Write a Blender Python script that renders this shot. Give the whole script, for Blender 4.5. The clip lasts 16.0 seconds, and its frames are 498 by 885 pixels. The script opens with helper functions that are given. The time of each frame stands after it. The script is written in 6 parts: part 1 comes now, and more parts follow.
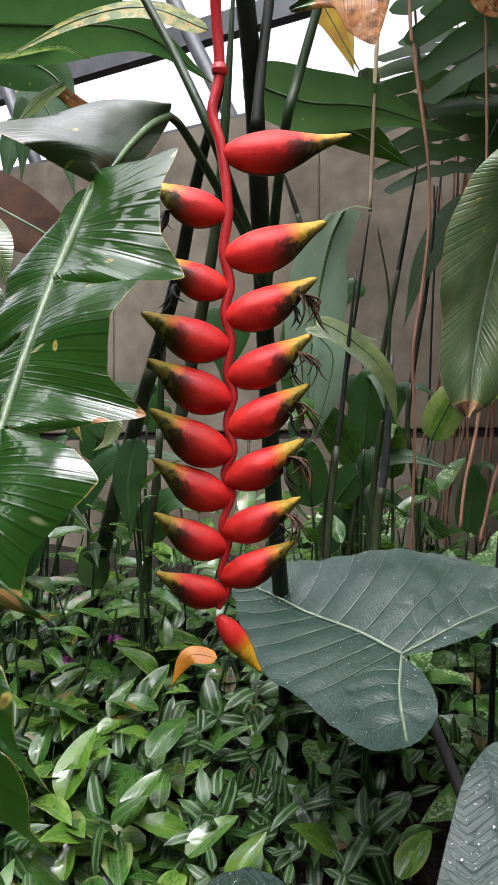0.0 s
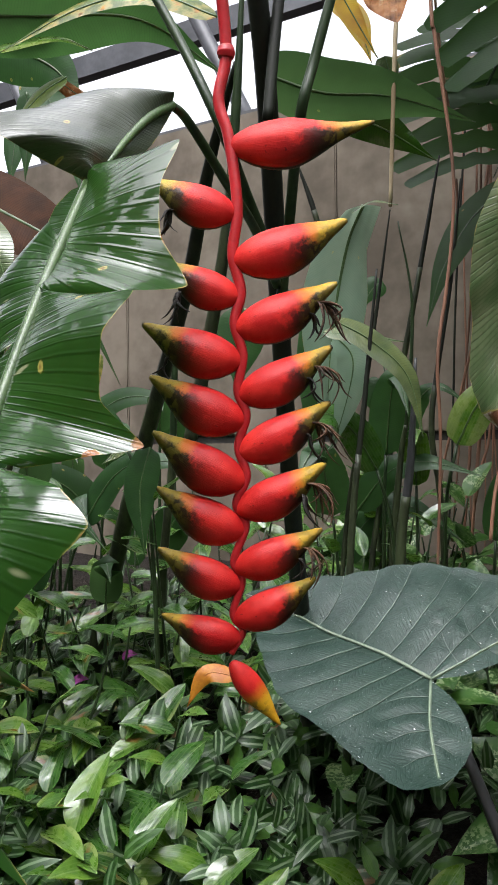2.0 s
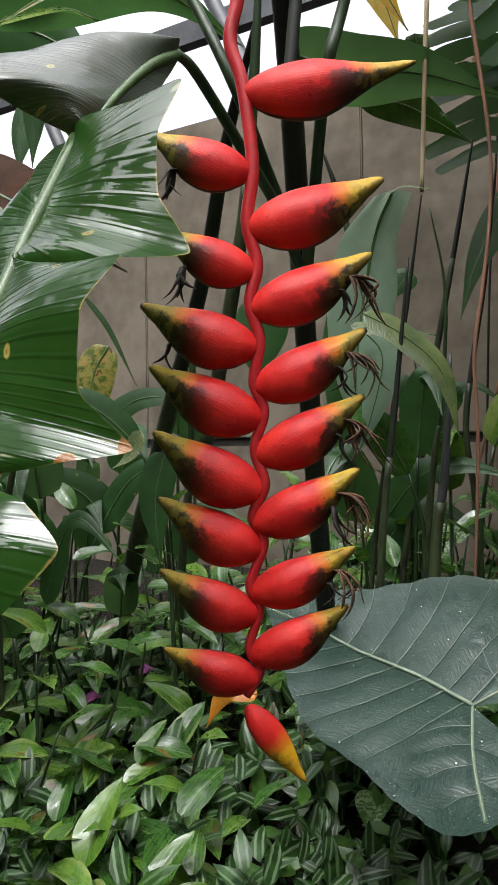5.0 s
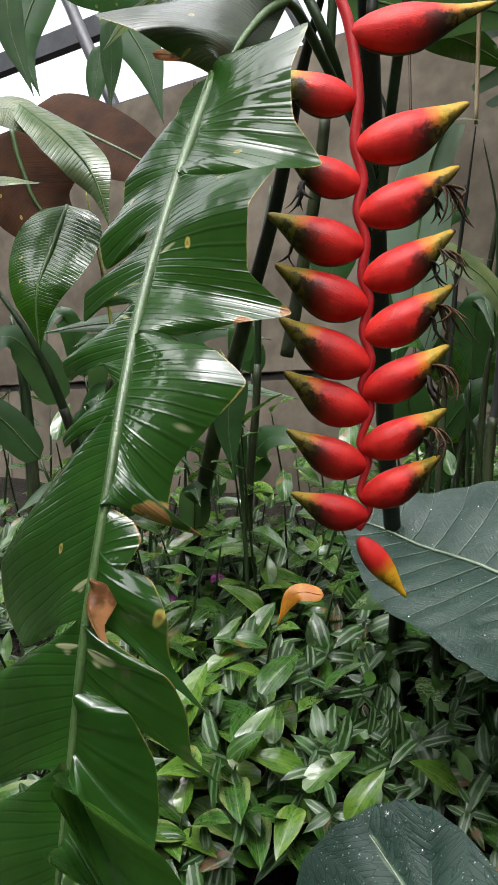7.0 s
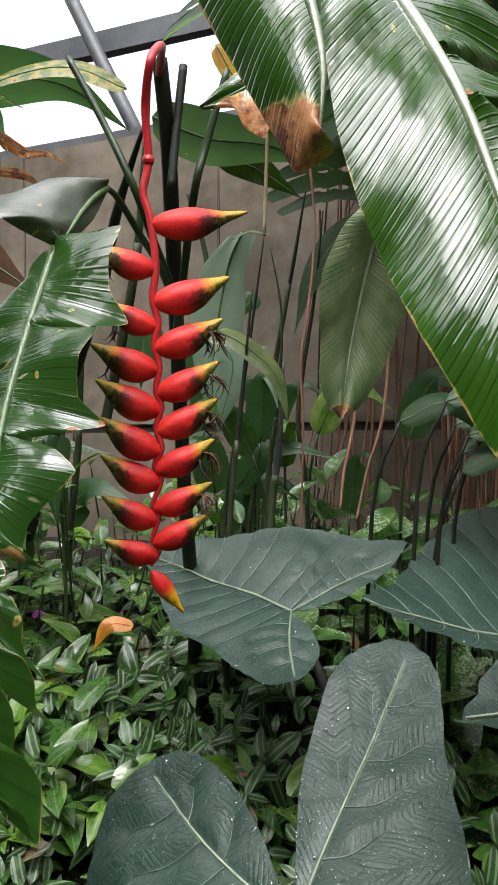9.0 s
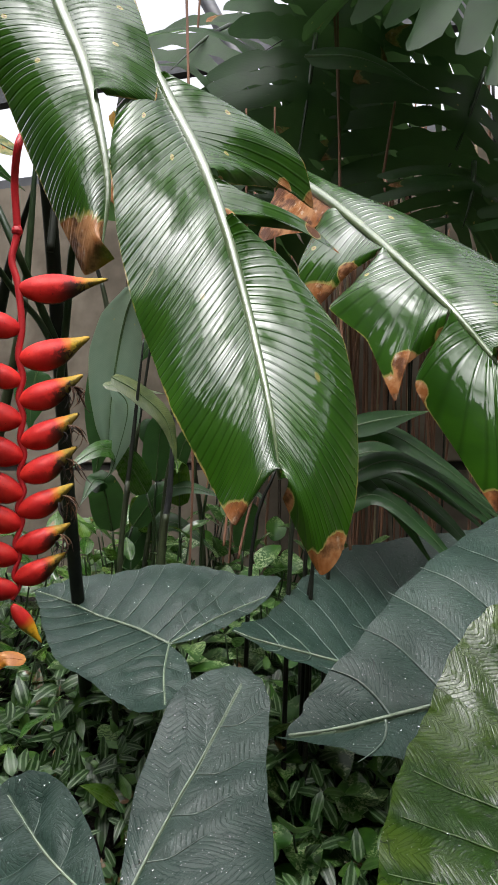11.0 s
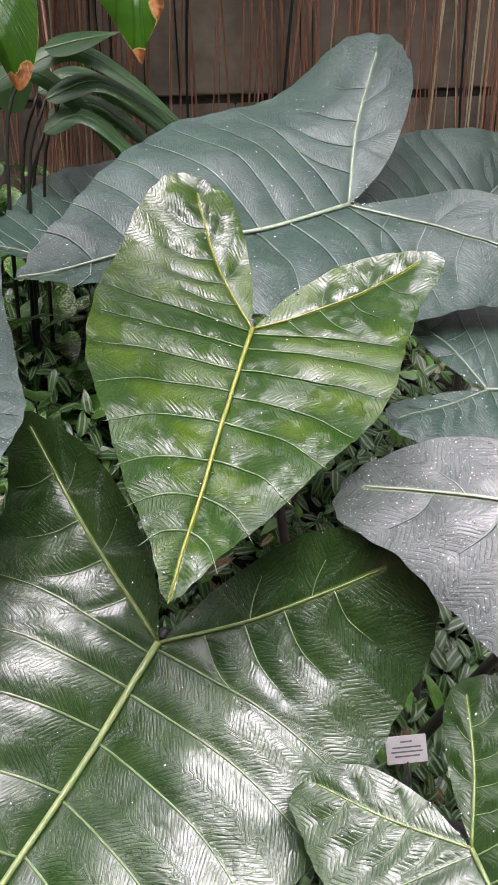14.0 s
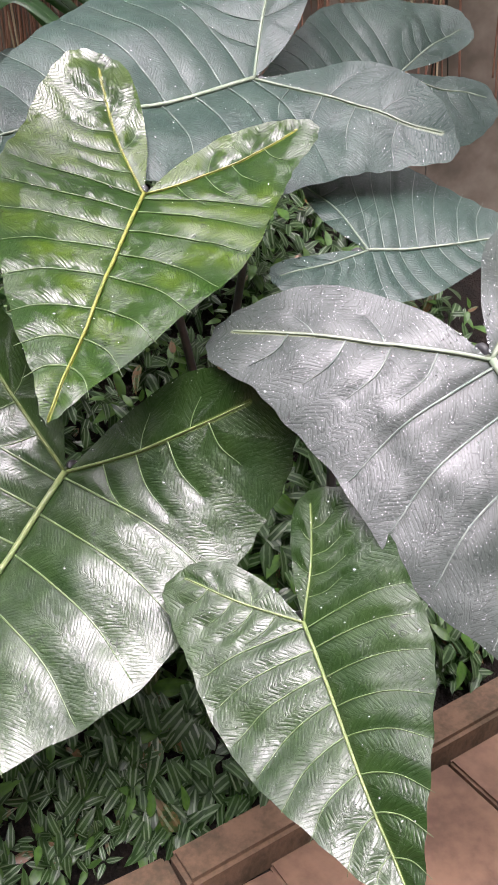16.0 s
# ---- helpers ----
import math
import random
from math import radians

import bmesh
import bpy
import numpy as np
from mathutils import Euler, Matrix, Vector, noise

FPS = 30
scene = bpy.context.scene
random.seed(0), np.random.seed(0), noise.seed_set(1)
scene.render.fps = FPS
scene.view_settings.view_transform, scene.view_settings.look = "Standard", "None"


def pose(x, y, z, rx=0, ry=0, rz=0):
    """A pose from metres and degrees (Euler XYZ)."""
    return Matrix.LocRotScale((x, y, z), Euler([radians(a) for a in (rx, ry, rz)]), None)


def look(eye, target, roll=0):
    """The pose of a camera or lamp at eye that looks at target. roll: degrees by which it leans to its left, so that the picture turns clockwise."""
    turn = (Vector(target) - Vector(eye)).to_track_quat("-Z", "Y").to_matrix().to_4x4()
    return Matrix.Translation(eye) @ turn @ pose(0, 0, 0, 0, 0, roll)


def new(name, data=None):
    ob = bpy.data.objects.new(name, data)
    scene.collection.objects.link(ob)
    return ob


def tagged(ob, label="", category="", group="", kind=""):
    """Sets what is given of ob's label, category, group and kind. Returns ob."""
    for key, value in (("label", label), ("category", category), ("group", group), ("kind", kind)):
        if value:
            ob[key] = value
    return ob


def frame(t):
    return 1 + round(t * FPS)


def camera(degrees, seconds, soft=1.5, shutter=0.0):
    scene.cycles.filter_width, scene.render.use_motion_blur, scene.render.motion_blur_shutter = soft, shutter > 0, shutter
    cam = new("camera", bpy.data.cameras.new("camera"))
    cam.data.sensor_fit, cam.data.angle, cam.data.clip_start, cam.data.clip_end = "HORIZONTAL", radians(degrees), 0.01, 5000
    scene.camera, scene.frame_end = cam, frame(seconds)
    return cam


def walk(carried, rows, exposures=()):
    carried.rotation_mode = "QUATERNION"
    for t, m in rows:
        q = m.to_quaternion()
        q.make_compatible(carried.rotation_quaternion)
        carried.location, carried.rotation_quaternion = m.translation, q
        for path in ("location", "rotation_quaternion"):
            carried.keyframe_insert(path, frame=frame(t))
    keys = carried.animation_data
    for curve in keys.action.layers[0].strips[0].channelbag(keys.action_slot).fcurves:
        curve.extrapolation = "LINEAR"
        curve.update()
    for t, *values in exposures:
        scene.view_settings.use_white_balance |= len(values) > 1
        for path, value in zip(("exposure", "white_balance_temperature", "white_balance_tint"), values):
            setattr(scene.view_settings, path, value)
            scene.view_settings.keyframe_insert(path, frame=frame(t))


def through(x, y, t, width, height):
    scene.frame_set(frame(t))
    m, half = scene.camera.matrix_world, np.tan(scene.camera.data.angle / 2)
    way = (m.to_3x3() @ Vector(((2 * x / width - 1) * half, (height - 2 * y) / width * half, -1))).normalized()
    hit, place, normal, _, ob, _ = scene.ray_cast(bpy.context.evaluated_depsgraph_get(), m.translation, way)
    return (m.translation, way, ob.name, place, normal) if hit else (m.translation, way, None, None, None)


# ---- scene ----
cam = camera(32.1, 16.0)
METRES, EYE, TILT, LEAN, TURN = 1.5, 1.55, 0.5, 0.0, 0.0
ROWS = [
    (0.0, 0.0, 0.0, 0.0, 0.0, 0.0, -0.0),
    (0.5, -0.0003, 0.0083, 0.0005, 0.04, -0.27, 0.5),
    (1.0, -0.001, 0.0258, 0.0074, 0.52, -0.3, 0.6),
    (1.5, 0.0014, 0.0395, 0.0147, 0.92, -0.26, 0.64),
    (2.0, 0.0022, 0.0494, 0.0138, 1.24, -0.18, 0.67),
    (2.5, 0.0041, 0.0764, 0.0159, 1.67, -0.13, 0.69),
    (3.0, 0.0044, 0.1028, 0.0176, 1.95, -0.03, 0.67),
    (5.5, 0.0021, 0.1176, 0.009, 3.67, 0.07, 1.12),
    (6.0, -0.02, 0.0836, 0.0026, 5.52, 0.13, 1.22),
    (6.5, -0.0297, 0.0531, -0.008, 6.09, -1.03, 1.61),
    (7.0, -0.0312, 0.0306, -0.0191, 5.13, -3.29, 1.6),
    (7.5, -0.0369, -0.0055, -0.0276, 3.69, -4.11, 1.54),
    (8.0, -0.034, -0.0644, -0.0217, -0.44, -4.4, 1.15),
    (8.5, -0.0255, -0.1232, -0.0007, -4.03, -2.66, 0.67),
    (11.0, 0.0347, -0.2441, 0.0153, -11.12, 1.65, -0.09),
    (11.5, 0.0581, -0.2767, -0.0049, -11.27, -3.2, -0.13),
    (12.0, 0.0458, -0.3219, -0.0148, -15.16, -5.47, 0.01),
    (12.5, 0.0094, -0.3817, -0.0286, -22.04, -9.85, 0.5),
    (13.0, -0.0149, -0.4259, -0.0336, -25.63, -12.15, 1.29),
    (13.5, -0.0211, -0.4592, -0.0456, -28.68, -15.26, 1.11),
    (14.0, -0.0221, -0.4787, -0.0574, -28.76, -19.46, 1.2),
    (14.5, -0.0139, -0.5112, -0.0616, -26.32, -21.25, 2.12),
    (15.0, 0.0058, -0.5577, -0.0645, -25.19, -24.07, 1.55),
    (15.5, 0.0249, -0.6036, -0.0679, -25.6, -25.72, 1.56),
    (16.0, 0.032, -0.6484, -0.0663, -28.14, -26.21, 2.15),
]

EXPOSURES = [(0.0, 1.80, 6250, 14), (3.0, 1.70, 6260, 14), (5.5, 1.52, 6380, 11), (7.5, 1.76, 6380, 11), (8.5, 1.80, 6420, 12), (11.0, 1.44, 6400, 13), (13.0, 1.90, 6340, 19), (14.5, 2.41, 6420, 28), (16.0, 2.50, 6430, 29)]
walk(cam, [(t, pose(0, 0, EYE, TILT, LEAN, TURN) @ pose(METRES * x, METRES * y, METRES * z, 90 + pitch, roll, yaw)) for t, x, y, z, yaw, pitch, roll in ROWS], EXPOSURES)

# ---- daylight: white overcast over the glasshouse ----
world = bpy.data.worlds.new("overcast_sky")
scene.world = world
world.use_nodes = True
wn, wl = world.node_tree.nodes, world.node_tree.links
sky = wn.new("ShaderNodeTexSky")
sky.sky_type, sky.sun_disc = "NISHITA", False
sky.sun_elevation, sky.sun_rotation = radians(66), radians(200)
sky.air_density, sky.dust_density, sky.ozone_density = 1.0, 6.0, 1.0
grey = wn.new("ShaderNodeHueSaturation")
grey.inputs["Saturation"].default_value = 0.12
wl.new(sky.outputs[0], grey.inputs["Color"])
wl.new(grey.outputs[0], wn["Background"].inputs["Color"])
wn["Background"].inputs["Strength"].default_value = 0.15
sun = new("sun", bpy.data.lights.new("sun", "SUN"))
sun.data.energy, sun.data.angle, sun.data.color = 0.75, radians(110), (1.0, 0.97, 0.93)
sun.matrix_world = look((-1.6, -2.6, 7), (0, 0.6, 0.5))


# ---- materials ----
class Mat:
    """A node material with a few shorthands."""

    def __init__(self, name, rough=0.5, spec=0.5):
        self.m = bpy.data.materials.new(name)
        self.m.use_nodes = True
        self.n, self.l = self.m.node_tree.nodes, self.m.node_tree.links
        self.b = self.n["Principled BSDF"]
        self.b.inputs["Roughness"].default_value = rough
        self.b.inputs["Specular IOR Level"].default_value = spec

    def node(self, kind, **values):
        nd = self.n.new("ShaderNode" + kind)
        for key, value in values.items():
            if key in nd.inputs:
                nd.inputs[key].default_value = value
            elif key == "op":
                nd.operation = value
        return nd

    def put(self, a, b):
        self.l.new(a, b)

    def math(self, op, a, b=0.0, c=0.0, clamp=False):
        nd = self.n.new("ShaderNodeMath")
        nd.operation, nd.use_clamp = op, clamp
        for i, v in enumerate((a, b, c)):
            if isinstance(v, (int, float)):
                nd.inputs[i].default_value = v
            else:
                self.l.new(v, nd.inputs[i])
        return nd.outputs[0]

    def step(self, v, lo, hi):
        nd = self.n.new("ShaderNodeMapRange")
        nd.interpolation_type = "SMOOTHSTEP"
        nd.inputs["From Min"].default_value, nd.inputs["From Max"].default_value = lo, hi
        self.l.new(v, nd.inputs["Value"])
        return nd.outputs["Result"]

    def mix(self, fac, a, b):
        nd = self.n.new("ShaderNodeMix")
        nd.data_type = "RGBA"
        for sock, v in ((nd.inputs[0], fac), (nd.inputs[6], a), (nd.inputs[7], b)):
            if isinstance(v, (int, float)):
                sock.default_value = v
            elif isinstance(v, tuple):
                sock.default_value = (*v, 1)
            else:
                self.l.new(v, sock)
        return nd.outputs[2]

    def noise(self, scale, detail=4, coord="Object", stretch=None, rough=0.55):
        tc = self.n.new("ShaderNodeTexCoord").outputs[coord]
        if stretch:
            mp = self.n.new("ShaderNodeMapping")
            mp.inputs["Scale"].default_value = stretch
            self.l.new(tc, mp.inputs[0])
            tc = mp.outputs[0]
        nd = self.node("TexNoise", Scale=scale, Detail=detail, Roughness=rough)
        self.l.new(tc, nd.inputs["Vector"])
        return nd.outputs["Fac"]

    def uv(self):
        sp = self.n.new("ShaderNodeSeparateXYZ")
        self.l.new(self.n.new("ShaderNodeTexCoord").outputs["UV"], sp.inputs[0])
        return sp.outputs[0], sp.outputs[1]

    def attr(self, name):
        nd = self.n.new("ShaderNodeAttribute")
        nd.attribute_name = name
        return nd.outputs["Fac"]

    def bump(self, height, strength=0.3, distance=0.002):
        nd = self.node("Bump", Strength=strength, Distance=distance)
        self.l.new(height, nd.inputs["Height"])
        old = self.b.inputs["Normal"].links
        if old:
            self.l.new(old[0].from_socket, nd.inputs["Normal"])
        self.l.new(nd.outputs[0], self.b.inputs["Normal"])
        self.l.new(nd.outputs[0], self.b.inputs["Coat Normal"])

    def color(self, c):
        if isinstance(c, tuple):
            self.b.inputs["Base Color"].default_value = (*c, 1)
        else:
            self.l.new(c, self.b.inputs["Base Color"])

    def rough(self, v):
        self.l.new(v, self.b.inputs["Roughness"])

    def sheen_through(self, amount, c):
        """Light that passes through thin leaves."""
        tr = self.node("BsdfTranslucent", Color=(*c, 1))
        mx = self.node("MixShader", Fac=amount)
        self.l.new(self.b.outputs[0], mx.inputs[1])
        self.l.new(tr.outputs[0], mx.inputs[2])
        self.l.new(mx.outputs[0], self.n["Material Output"].inputs[0])


def plain(name, base, dark, scale=30.0, rough=0.6, bump=0.3, spec=0.4, stretch=None, dist=0.002):
    m = Mat(name, rough, spec)
    big = m.noise(scale, 5, stretch=stretch)
    fine = m.noise(scale * 6, 3, stretch=stretch)
    m.color(m.mix(m.step(m.math("ADD", m.math("MULTIPLY", big, 0.7), m.math("MULTIPLY", fine, 0.3)), 0.35, 0.65), dark, base))
    m.bump(fine, bump, dist)
    return m.m


def strap_material(name, base, dark, edge=(0.23, 0.080, 0.022), rough=0.30, corrugation=0.0044, depth=0.32, wet=0.7, spec=0.5, film_rough=0.12, through=0.10, glow=(0.06, 0.14, 0.012), wear=0.0, sheet=(0.42, 0.62)):
    """Ribbed heliconia leaf: cross ribs along the first map axis, dry tissue where 'dry' is set, a film of water on top."""
    m = Mat(name, rough, spec)
    u, _ = m.uv()
    wob = m.noise(9, 2, "UV")
    big = m.noise(26, 4, "UV")
    fine = m.noise(160, 3, "UV")
    ph = m.math("MULTIPLY", m.math("ADD", u, m.math("MULTIPLY", wob, 0.005)), 6.2832 / corrugation)
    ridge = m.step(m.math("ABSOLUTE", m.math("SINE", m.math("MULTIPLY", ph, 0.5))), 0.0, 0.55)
    tilt = m.noise(210, 2, "UV", (1.0, 0.05, 1.0))
    fold = m.math("SINE", m.math("MULTIPLY", ph, 0.137))
    body = m.mix(m.step(big, 0.3, 0.7), dark, base)
    # grooves between the ribs get their shade as a darker colour
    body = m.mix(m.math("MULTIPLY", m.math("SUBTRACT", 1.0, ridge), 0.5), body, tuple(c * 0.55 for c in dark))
    blot = m.step(m.noise(48, 2, "UV"), 0.76, 0.80)
    body = m.mix(m.math("MULTIPLY", blot, 0.7), body, (0.20, 0.16, 0.03))
    dots = m.n.new("ShaderNodeTexVoronoi")
    dots.inputs["Scale"].default_value = 24
    m.put(m.n.new("ShaderNodeTexCoord").outputs["UV"], dots.inputs["Vector"])
    tint = m.n.new("ShaderNodeSeparateColor")
    m.put(dots.outputs["Color"], tint.inputs[0])
    some = m.step(tint.outputs[0], 0.80 - 0.10 * wear, 0.81 - 0.10 * wear)
    spread = m.math("ADD", dots.outputs["Distance"], m.math("MULTIPLY_ADD", fine, 0.06, -0.03))
    body = m.mix(m.math("MULTIPLY", some, m.step(spread, 0.075, 0.05)), body, (0.30, 0.27, 0.06))
    body = m.mix(m.math("MULTIPLY", some, m.step(spread, 0.045, 0.02)), body, (0.20, 0.09, 0.03))
    scratch = m.step(m.noise(70, 2, "UV", (1.0, 0.22, 1.0)), 0.735 - 0.035 * wear, 0.77 - 0.035 * wear)
    body = m.mix(m.math("MULTIPLY", scratch, 0.45 + 0.25 * wear), body, (0.26, 0.28, 0.15))
    dry = m.math("ADD", m.attr("dry"), m.math("MULTIPLY", m.math("SUBTRACT", m.noise(55, 5, "UV"), 0.5), 0.7))
    dmask = m.step(dry, 0.48, 0.53)
    rim = m.step(dry, 0.36, 0.49)
    straw = m.mix(m.step(m.noise(70, 5), 0.40, 0.60), edge, (0.34, 0.165, 0.070))
    straw = m.mix(m.step(m.noise(110, 4), 0.58, 0.72), straw, (0.44, 0.32, 0.21))
    straw = m.mix(m.step(m.noise(45, 5), 0.48, 0.62), straw, (0.085, 0.030, 0.012))
    body = m.mix(rim, body, (0.25, 0.22, 0.06))
    m.color(m.mix(dmask, body, straw))
    m.rough(m.math("ADD", m.math("MULTIPLY_ADD", fine, 0.14, rough - 0.07), m.math("MULTIPLY", dmask, 0.30), clamp=True))
    m.bump(ridge, depth, 0.0011)
    m.bump(tilt, depth, 0.0022)
    m.bump(fold, depth * 0.25, 0.0016)
    m.bump(fine, 0.10, 0.0008)
    film = m.step(m.math("MULTIPLY_ADD", fine, 0.12, m.noise(14, 4, "UV")), *sheet)
    m.put(m.math("MULTIPLY", film, m.math("MULTIPLY_ADD", dmask, -wet * 0.7, wet)), m.b.inputs["Coat Weight"])
    m.b.inputs["Coat Roughness"].default_value = film_rough
    m.b.inputs["Coat IOR"].default_value = 1.7
    m.sheen_through(through, glow)
    return m.m


def alocasia_material(name, base, dark, vein, rough, spec=0.5, wet=0.0, relief=0.25, drops=0.35, film=(0.34, 0.52), fresh=None, film_rough=0.16):
    """Elephant-ear blade: pale main veins where 'vein' is set, fine threads slanting off the side veins along 'thread', puckers in between, specks of water."""
    m = Mat(name, rough, spec)
    big, mid, fine = m.noise(9, 4, "UV"), m.noise(45, 4, "UV"), m.noise(260, 2, "UV")
    thread, near = m.attr("thread"), m.attr("near")
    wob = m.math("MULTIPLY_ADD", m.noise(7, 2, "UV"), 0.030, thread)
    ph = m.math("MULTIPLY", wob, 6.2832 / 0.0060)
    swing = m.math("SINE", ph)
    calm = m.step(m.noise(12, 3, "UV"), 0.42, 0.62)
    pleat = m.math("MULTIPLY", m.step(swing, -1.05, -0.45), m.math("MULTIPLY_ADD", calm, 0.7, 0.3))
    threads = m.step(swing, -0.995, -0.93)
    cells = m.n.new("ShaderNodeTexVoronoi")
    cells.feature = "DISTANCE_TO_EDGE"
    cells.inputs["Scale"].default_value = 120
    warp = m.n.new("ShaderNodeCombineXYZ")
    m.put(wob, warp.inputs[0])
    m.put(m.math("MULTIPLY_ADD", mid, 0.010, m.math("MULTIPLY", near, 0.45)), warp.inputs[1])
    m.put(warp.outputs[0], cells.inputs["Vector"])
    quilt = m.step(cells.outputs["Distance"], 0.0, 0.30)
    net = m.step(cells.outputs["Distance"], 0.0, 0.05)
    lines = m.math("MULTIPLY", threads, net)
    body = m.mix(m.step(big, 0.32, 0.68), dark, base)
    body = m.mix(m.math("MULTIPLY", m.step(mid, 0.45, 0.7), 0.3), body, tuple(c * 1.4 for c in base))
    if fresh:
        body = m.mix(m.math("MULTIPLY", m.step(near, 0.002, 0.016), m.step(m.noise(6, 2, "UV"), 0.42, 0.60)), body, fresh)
    # shade in the thread grooves and creases is put into the colour
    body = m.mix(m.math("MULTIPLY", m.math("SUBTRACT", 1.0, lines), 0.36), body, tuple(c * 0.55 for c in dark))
    cracks = m.math("MULTIPLY", m.step(m.math("ABSOLUTE", m.math("SUBTRACT", m.noise(16, 2, "UV"), 0.5)), 0.007, 0.001), m.step(m.noise(11, 1, "UV"), 0.51, 0.61))
    body = m.mix(m.math("MULTIPLY", cracks, 0.8), body, tuple(c * 0.3 for c in dark))
    spots = m.step(m.noise(380, 1, "UV"), 0.69, 0.72)
    body = m.mix(m.math("MULTIPLY", spots, drops), body, (0.42, 0.45, 0.43))
    m.color(m.mix(m.step(m.attr("vein"), 0.35, 0.95), body, vein))
    m.rough(m.math("MULTIPLY_ADD", mid, 0.22, rough - 0.11))
    m.put(m.math("MULTIPLY", m.math("MULTIPLY_ADD", lines, 0.6, 0.4), spec), m.b.inputs["Specular IOR Level"])
    m.bump(mid, relief * 0.8, 0.003)
    m.bump(m.noise(110, 4, "UV"), relief * 0.9, 0.0015)
    m.bump(pleat, relief * 0.42, 0.0010)
    m.bump(threads, relief * 1.0, 0.0006)
    m.bump(quilt, relief * 0.7, 0.0010)
    m.bump(m.math("SUBTRACT", 1.0, cracks), 0.14, 0.001)
    m.bump(fine, 0.3, 0.0006)
    if wet:
        sheet = m.step(m.math("MULTIPLY_ADD", mid, 0.32, m.math("MULTIPLY", m.noise(8, 5, "UV"), 0.73)), *film)
        m.put(m.math("MULTIPLY", m.math("MULTIPLY", sheet, m.math("MULTIPLY_ADD", lines, 0.55, 0.45)), wet), m.b.inputs["Coat Weight"])
        m.b.inputs["Coat Roughness"].default_value = film_rough
        m.b.inputs["Coat IOR"].default_value = 1.5
    m.sheen_through(0.06, (0.05, 0.13, 0.02))
    return m.m


def bract_material(name, shift, tip, shade):
    """Waxy red bract: yellow or olive towards its beak, black-green along the lower outer edge."""
    m = Mat(name, 0.40, 0.20)
    u, v = m.uv()
    n1, n2 = m.noise(55, 4), m.noise(330, 3)
    s = m.math("ADD", u, m.math("MULTIPLY", m.math("SUBTRACT", n1, 0.5), 0.26))
    red = m.mix(m.step(n1, 0.35, 0.7), (0.42, 0.008, 0.008), (0.58, 0.022, 0.016))
    body = m.mix(m.step(s, shift - 0.14, shift + 0.02), red, (0.50, 0.13, 0.009))
    mott = m.step(m.noise(170, 5), 0.44, 0.58)
    tip = m.mix(m.math("MULTIPLY", mott, m.math("MULTIPLY_ADD", m.step(v, 0.7, 0.3), 0.5, 0.25)), tip, (0.10, 0.085, 0.014))
    body = m.mix(m.step(s, shift, shift + 0.10), body, tip)
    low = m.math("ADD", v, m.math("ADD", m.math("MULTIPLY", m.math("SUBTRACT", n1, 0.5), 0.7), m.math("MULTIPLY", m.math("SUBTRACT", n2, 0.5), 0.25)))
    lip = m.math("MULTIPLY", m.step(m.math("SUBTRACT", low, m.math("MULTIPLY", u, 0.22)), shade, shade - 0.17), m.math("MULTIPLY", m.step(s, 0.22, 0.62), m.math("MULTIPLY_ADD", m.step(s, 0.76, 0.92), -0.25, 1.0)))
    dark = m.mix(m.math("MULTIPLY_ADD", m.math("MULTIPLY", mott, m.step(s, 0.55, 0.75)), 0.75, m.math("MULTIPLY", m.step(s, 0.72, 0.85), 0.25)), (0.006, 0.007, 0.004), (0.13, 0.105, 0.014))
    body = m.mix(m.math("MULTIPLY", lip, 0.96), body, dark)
    # underside shade painted as a nearly black strip along the bottom
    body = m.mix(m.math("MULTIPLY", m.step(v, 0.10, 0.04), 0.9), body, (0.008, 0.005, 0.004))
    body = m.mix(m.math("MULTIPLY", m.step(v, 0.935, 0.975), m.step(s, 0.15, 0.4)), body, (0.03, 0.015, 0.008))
    body = m.mix(m.step(s, 0.975, 1.02), body, (0.02, 0.018, 0.01))
    spots = m.step(n2, 0.68, 0.72)
    body = m.mix(m.math("MULTIPLY", spots, 0.6), body, (0.05, 0.004, 0.004))
    m.color(body)
    m.rough(m.math("MULTIPLY_ADD", n2, 0.25, 0.42))
    m.bump(m.noise(40, 3, "UV", (0.25, 2.0, 1.0)), 0.25, 0.0012)
    m.bump(n2, 0.22, 0.0008)
    m.b.inputs["Coat Weight"].default_value = 0.14
    m.b.inputs["Coat Roughness"].default_value = 0.14
    m.b.inputs["Subsurface Weight"].default_value = 0.10
    m.b.inputs["Subsurface Radius"].default_value = (0.004, 0.001, 0.0006)
    return m.m


